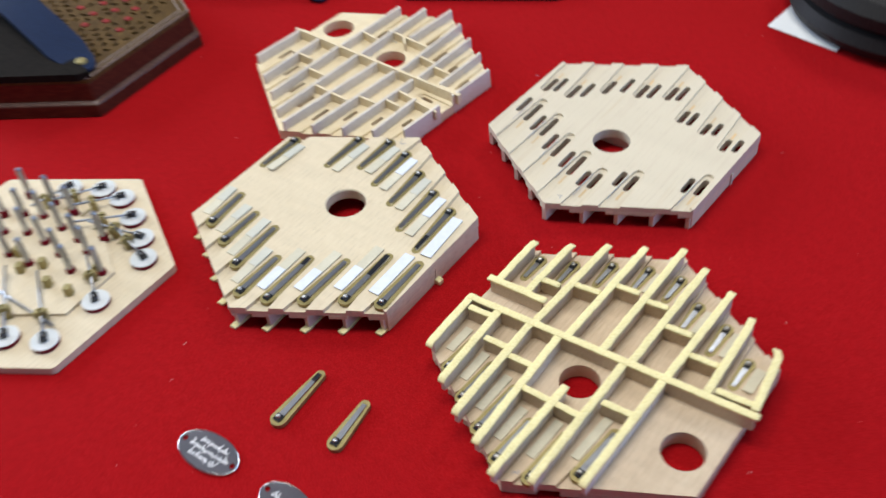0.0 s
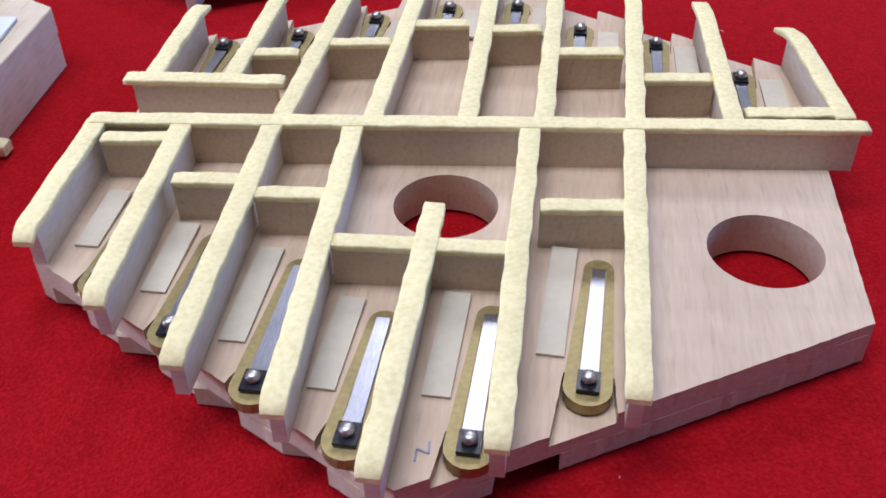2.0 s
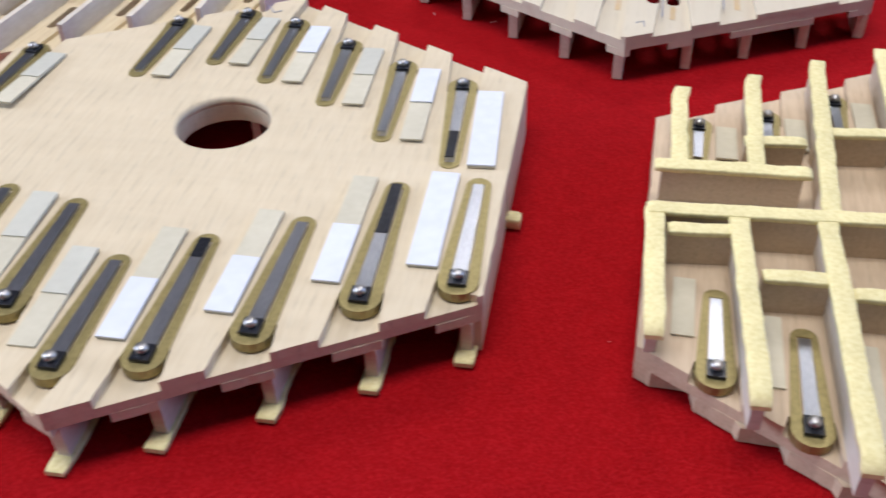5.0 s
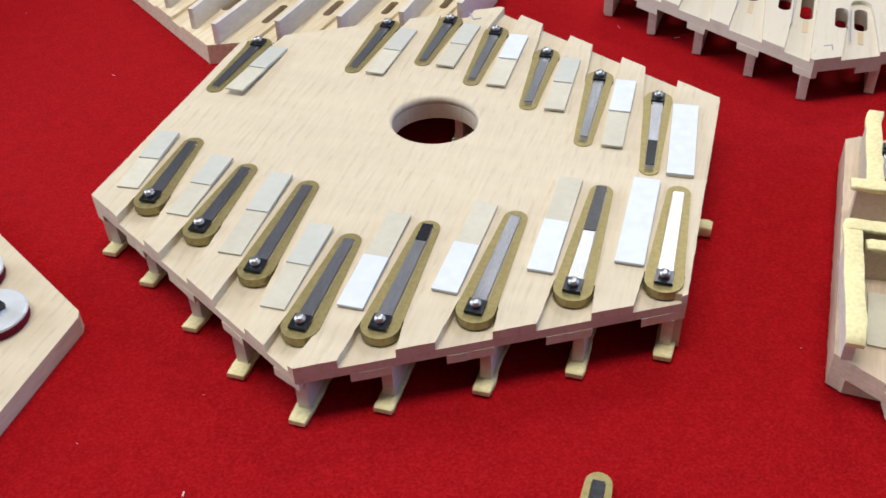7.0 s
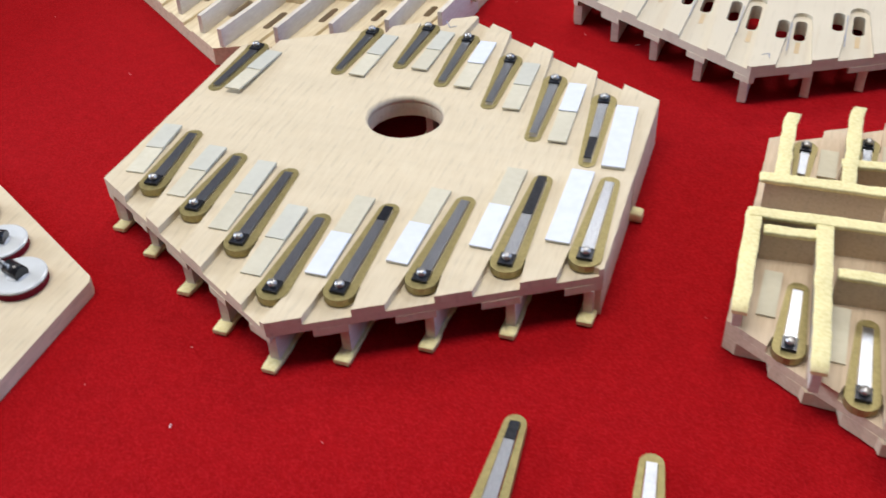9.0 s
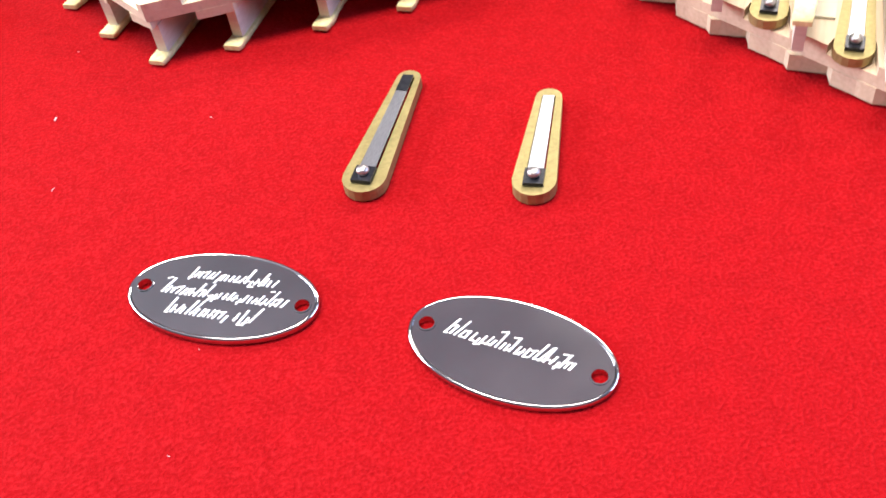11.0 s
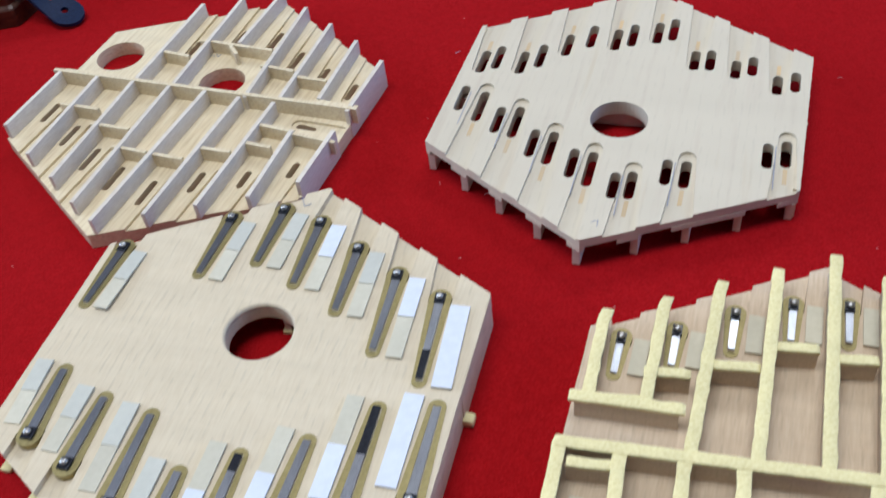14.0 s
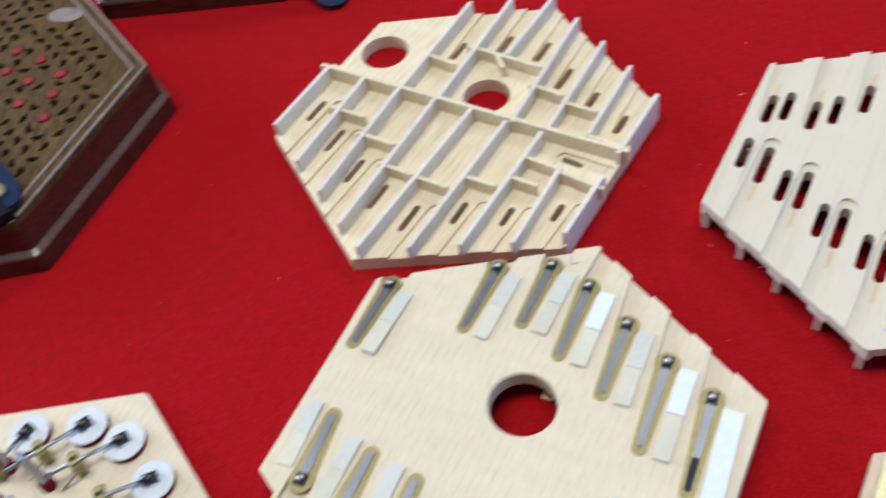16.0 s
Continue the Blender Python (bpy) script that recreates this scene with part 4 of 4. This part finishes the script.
# ---- concertinas behind ----


BUTTONS = [(32.3, 31.8), (46.8, 20.8), (59.3, 6.4), (42.9, 5.6), (57.5, -8.1), (40.7, -10.5), (55.5, -24.1), (29.6, 16.9), (26.4, 1.2), (25, -15), (16, 27), (13, 11)]


def concertina(x, y, turn, s, label, buttons, step):
    ob = thing("concertina", x, y, 0, turn, label, "concertina", "concertinas")
    part("lower_frame", slab(hexagon(s, (), cut=0.01), [], 0.0, 0.0098), DARKWOOD, ob, "dark polished rosewood frame")
    ledge = bmesh.new()
    rings = [[ledge.verts.new((x * MM, y * MM, z)) for x, y in hexagon(r, (), cut=0.01)] for r, z in ((s, 0.0098), (s - 0.4, 0.0108), (s - step, 0.0122), (s - step - 1.6, 0.0122), (s - step - 1.6, 0.0098))]
    for r0, r1 in zip(rings, rings[1:] + rings[:1]):
        for k in range(12):
            ledge.faces.new((r0[k], r0[(k + 1) % 12], r1[(k + 1) % 12], r1[k]))
    part("edge_moulding", ledge, LEDGE_SHEEN, ob, "polished rosewood edge moulding, lightened for sheen")
    part("upper_frame", slab(hexagon(s - step - 0.2, (), cut=0.01), [], 0.0098, 0.0272), DARKWOOD, ob, "dark polished rosewood frame")
    part("moulding", slab(hexagon(s - 3.9, (), cut=0.01), [hexagon(s - 14.6, (), cut=0.01)], 0.0272, 0.0304), FRETWOOD, ob, "walnut rim round the fretwork")
    # Two pale strips paint the highlights along the rim edges.
    part("rim_line", slab(hexagon(s - 4.2, (), cut=0.01), [hexagon(s - 5.6, (), cut=0.01)], 0.0304, 0.031), PLATE_AND_GLINT, ob, "pale line for the highlight along the rim edge")
    part("rim_line", slab(hexagon(s - 10.6, (), cut=0.01), [hexagon(s - 12.0, (), cut=0.01)], 0.0304, 0.031), PLATE_AND_GLINT, ob, "pale line for the highlight along the rim edge")
    # Near-black sheet stands in for the dark inside below the cut-outs.
    part("lining", slab(hexagon(s - 14.6, (), cut=0.01), [], 0.0272, 0.0276), SHADE_BLACK, ob, "near-black sheet for the shade inside the fretwork")
    rnd = random.Random(7)
    holes = []
    inner = (s - 14.6) * math.cos(math.pi / 6)
    for gy in range(-14, 15):
        for gx in range(-14, 15):
            cx, cy = (gx + 0.5 * (gy % 2)) * 9.8 + rnd.uniform(-0.5, 0.5), gy * 7.4 + rnd.uniform(-0.4, 0.4)
            edge = max(cx * math.cos(math.pi / 6 + k * math.pi / 3) + cy * math.sin(math.pi / 6 + k * math.pi / 3) for k in range(6))
            if edge > inner - 5.0 or any((cx - px) ** 2 + (cy - py) ** 2 < 40 for px, py in BUTTONS) or (cx - 55) ** 2 / 220 + (cy - 55) ** 2 / 110 < 1:
                continue
            tilt = math.atan2(cy, cx) + rnd.choice((0.5, 1.1, -0.6, 2.2, 1.6))
            L, W = rnd.uniform(3.0, 3.5), rnd.uniform(1.5, 1.85)
            pts = []
            for j in range(12):
                a = 2 * math.pi * j / 12
                uu, vv = L * math.cos(a), W * math.sin(a) * (1 + 0.45 * math.cos(a)) + 0.09 * (L * math.cos(a)) ** 2 - 0.4
                pts.append((cx + uu * math.cos(tilt) - vv * math.sin(tilt), cy + uu * math.sin(tilt) + vv * math.cos(tilt)))
            holes.append(pts)
    for px, py in BUTTONS if buttons else ():
        holes.append(circle(px, py, 3.5, 16))
    part("fretwork", slab(hexagon(s - 14.6, (), cut=0.01), holes, 0.0282, 0.0302), FRETWOOD, ob, "walnut fretwork panel with scroll cut-outs")
    if buttons:
        for px, py in BUTTONS:
            part("button", lathe([(2.7, 27.6), (2.7, 30.5), (2.3, 31.0)], 16, px, py), REDBUTTON, ob, "flat red button")
        # Black block: the hand rest, enlarged to stand in for shade around it.
        part("hand_rest", slab([(-60, -8), (-34, -6), (10, -44), (30, -62), (54, -88), (46, -92), (-46, -92), (-78, -40)], [], 0.0303, 0.036), SHADE_BLACK, ob, "black hand rest with the shade under the strap")
        part("oval_inlay", slab(circle(55, 55, 10, 36, 6, -20), [], 0.0303, 0.0307), PLATE_AND_GLINT, ob, "small pale oval plate")
    return ob


concertina(-0.4345, 0.0948, 8.9, 108, "dark rosewood concertina end with fretwork and red buttons", True, 3.4)
concertina(-0.3368, 0.2843, 0.5, 106, "dark rosewood concertina behind the reed pans", False, 1.9)


def strap(points, width, label, holes=(), foot=1.0, screw=0.0):
    """A leather strap along a line of points (metres) with a rounded end."""
    ob = thing("leather_strap", 0, 0, 0, 0, label, "strap", "leather straps")
    pts = [Vector(p) for p in points]
    for _ in range(3):
        fine = [pts[0]]
        for a, b in zip(pts, pts[1:]):
            fine += [a.lerp(b, 0.25), a.lerp(b, 0.75)]
        pts = fine + [pts[-1]]
    runs = [0.0]
    for p, q in zip(pts, pts[1:]):
        runs.append(runs[-1] + (q - p).length)
    total, left, right = runs[-1], [], []
    steps = [total * k / 40 for k in range(36)] + [total - width / 2 * (1 - math.sin(math.pi / 2 * k / 8)) for k in range(9)]
    for run in sorted(steps):
        rest = total - run
        w = width / 2 * (1 if rest > width / 2 else max(0.12, math.sqrt(max(0, 1 - (1 - rest / (width / 2)) ** 2))))
        w *= foot + (1 - foot) * min(1, rest / 0.034)
        left.append((run / MM, w / MM))
        right.append((run / MM, -w / MM))
    bm = slab(right + left[::-1], [circle((total - h) / MM, 0, 2.1, 16) for h in holes], -0.0011, 0.0011)
    for v in bm.verts:
        k = max(i for i in range(len(pts) - 1) if i == 0 or runs[i] <= v.co.x)
        p = pts[k].lerp(pts[k + 1], (v.co.x - runs[k]) / (runs[k + 1] - runs[k]))
        d = (pts[min(k + 2, len(pts) - 1)] - pts[max(k - 1, 0)]).normalized()
        side = Vector((0, 0, 1)).cross(d).normalized()
        v.co = p + side * v.co.y + d.cross(side).normalized() * v.co.z
    if not holes:
        bmesh.ops.bevel(bm, geom=[e for e in bm.edges if e.calc_face_angle(0) > 1.2], offset=0.0006, segments=2, affect="EDGES")
    part("band", bm, BLUELEATHER, ob, "navy leather band")
    if screw:
        k = int(screw * (len(pts) - 1))
        d = (pts[k + 1] - pts[k - 1]).normalized()
        side = d.cross(Vector((0, 0, 1))).normalized()
        up = side.cross(d).normalized()
        m = Matrix((d, -side, up)).transposed().to_4x4()
        m.translation = pts[k] + up * 0.0011
        part("strap_screw", lathe([(4.2, 0), (4.2, 1.0), (3.4, 2.0), (1.6, 2.4)], 18), BRASS, ob, "domed brass strap screw").matrix_basis = m
    return ob


strap([(-0.505, 0.109, 0.046), (-0.4655, 0.085, 0.05), (-0.4225, 0.056, 0.044), (-0.3875, 0.033, 0.0345), (-0.369, 0.0215, 0.0335)], 0.029, "navy leather hand strap arched over a concertina end", (), 0.55, 0.8)
strap([(-0.318, 0.2440, 0.037), (-0.3000, 0.2260, 0.0365), (-0.2830, 0.2080, 0.0335), (-0.2712, 0.2030, 0.0205), (-0.2640, 0.1982, 0.0115), (-0.2561, 0.1915, 0.0055), (-0.2490, 0.1828, 0.0018)], 0.0185, "navy leather strap end with three holes hanging down to red cloth", (0.011, 0.0225, 0.035))

# ---- cream and black frame, paper and black roll at the far edge ----
G = thing("bellows_frame", -0.1270, 0.3075, 0, 4.4, "cream leather-topped hexagonal frame with a black edge", "bellows frame")
part("black_edge", slab(hexagon(128, (), cut=0.02), [], 0.0, 0.006), BLACKRUBBER, G, "black leather edge")
part("cream_top", slab(hexagon(125.5, (), cut=0.03), [], 0.006, 0.011), CREAMCARD, G, "cream leather top")
sheet = part("paper_sheet", slab([(105, 178), (152, 147.5), (241, 300), (194, 329)], [], 0.0006, 0.0009), PAPER)
tagged(sheet, "white paper sheet lying on the red cloth", "paper")
roll = thing("black_case", 0.2135, 0.2175, 0, 0, "round black leather case standing on paper", "case")
part("body", lathe([(84, 1.5), (92, 4), (96, 12), (92, 20), (88, 22), (94, 27), (95, 36), (88, 44), (60, 48)], 96), BLACKLEATHER, roll, "black leather body with a grooved side")

# ---- lint ----
lint = bmesh.new()
rnd = random.Random(3)
spots = [(-216.0, -186.4, 80)] + [(rnd.uniform(-330, 160), rnd.uniform(-300, 170), rnd.uniform(0, 180)) for _ in range(70)]
for i, (x, y, a) in enumerate(spots):
    count, L, w = (1, 1.2, 0.3) if i == 0 else (rnd.choice((1, 1, 2, 4)), rnd.uniform(0.3, 0.8), rnd.uniform(0.05, 0.1))
    for _ in range(count):
        d = (math.cos(radians(a)) * L, math.sin(radians(a)) * L)
        slab(quad((x, y), (x + d[0], y + d[1]), w), [], 0.0001, 0.0004 if i == 0 else 0.00025, lint)
        x, y, a = x + d[0], y + d[1], a + rnd.uniform(-35, 35)
tagged(part("lint", lint, LINT), "tiny white lint specks on the red cloth", "lint", kind="stuff")
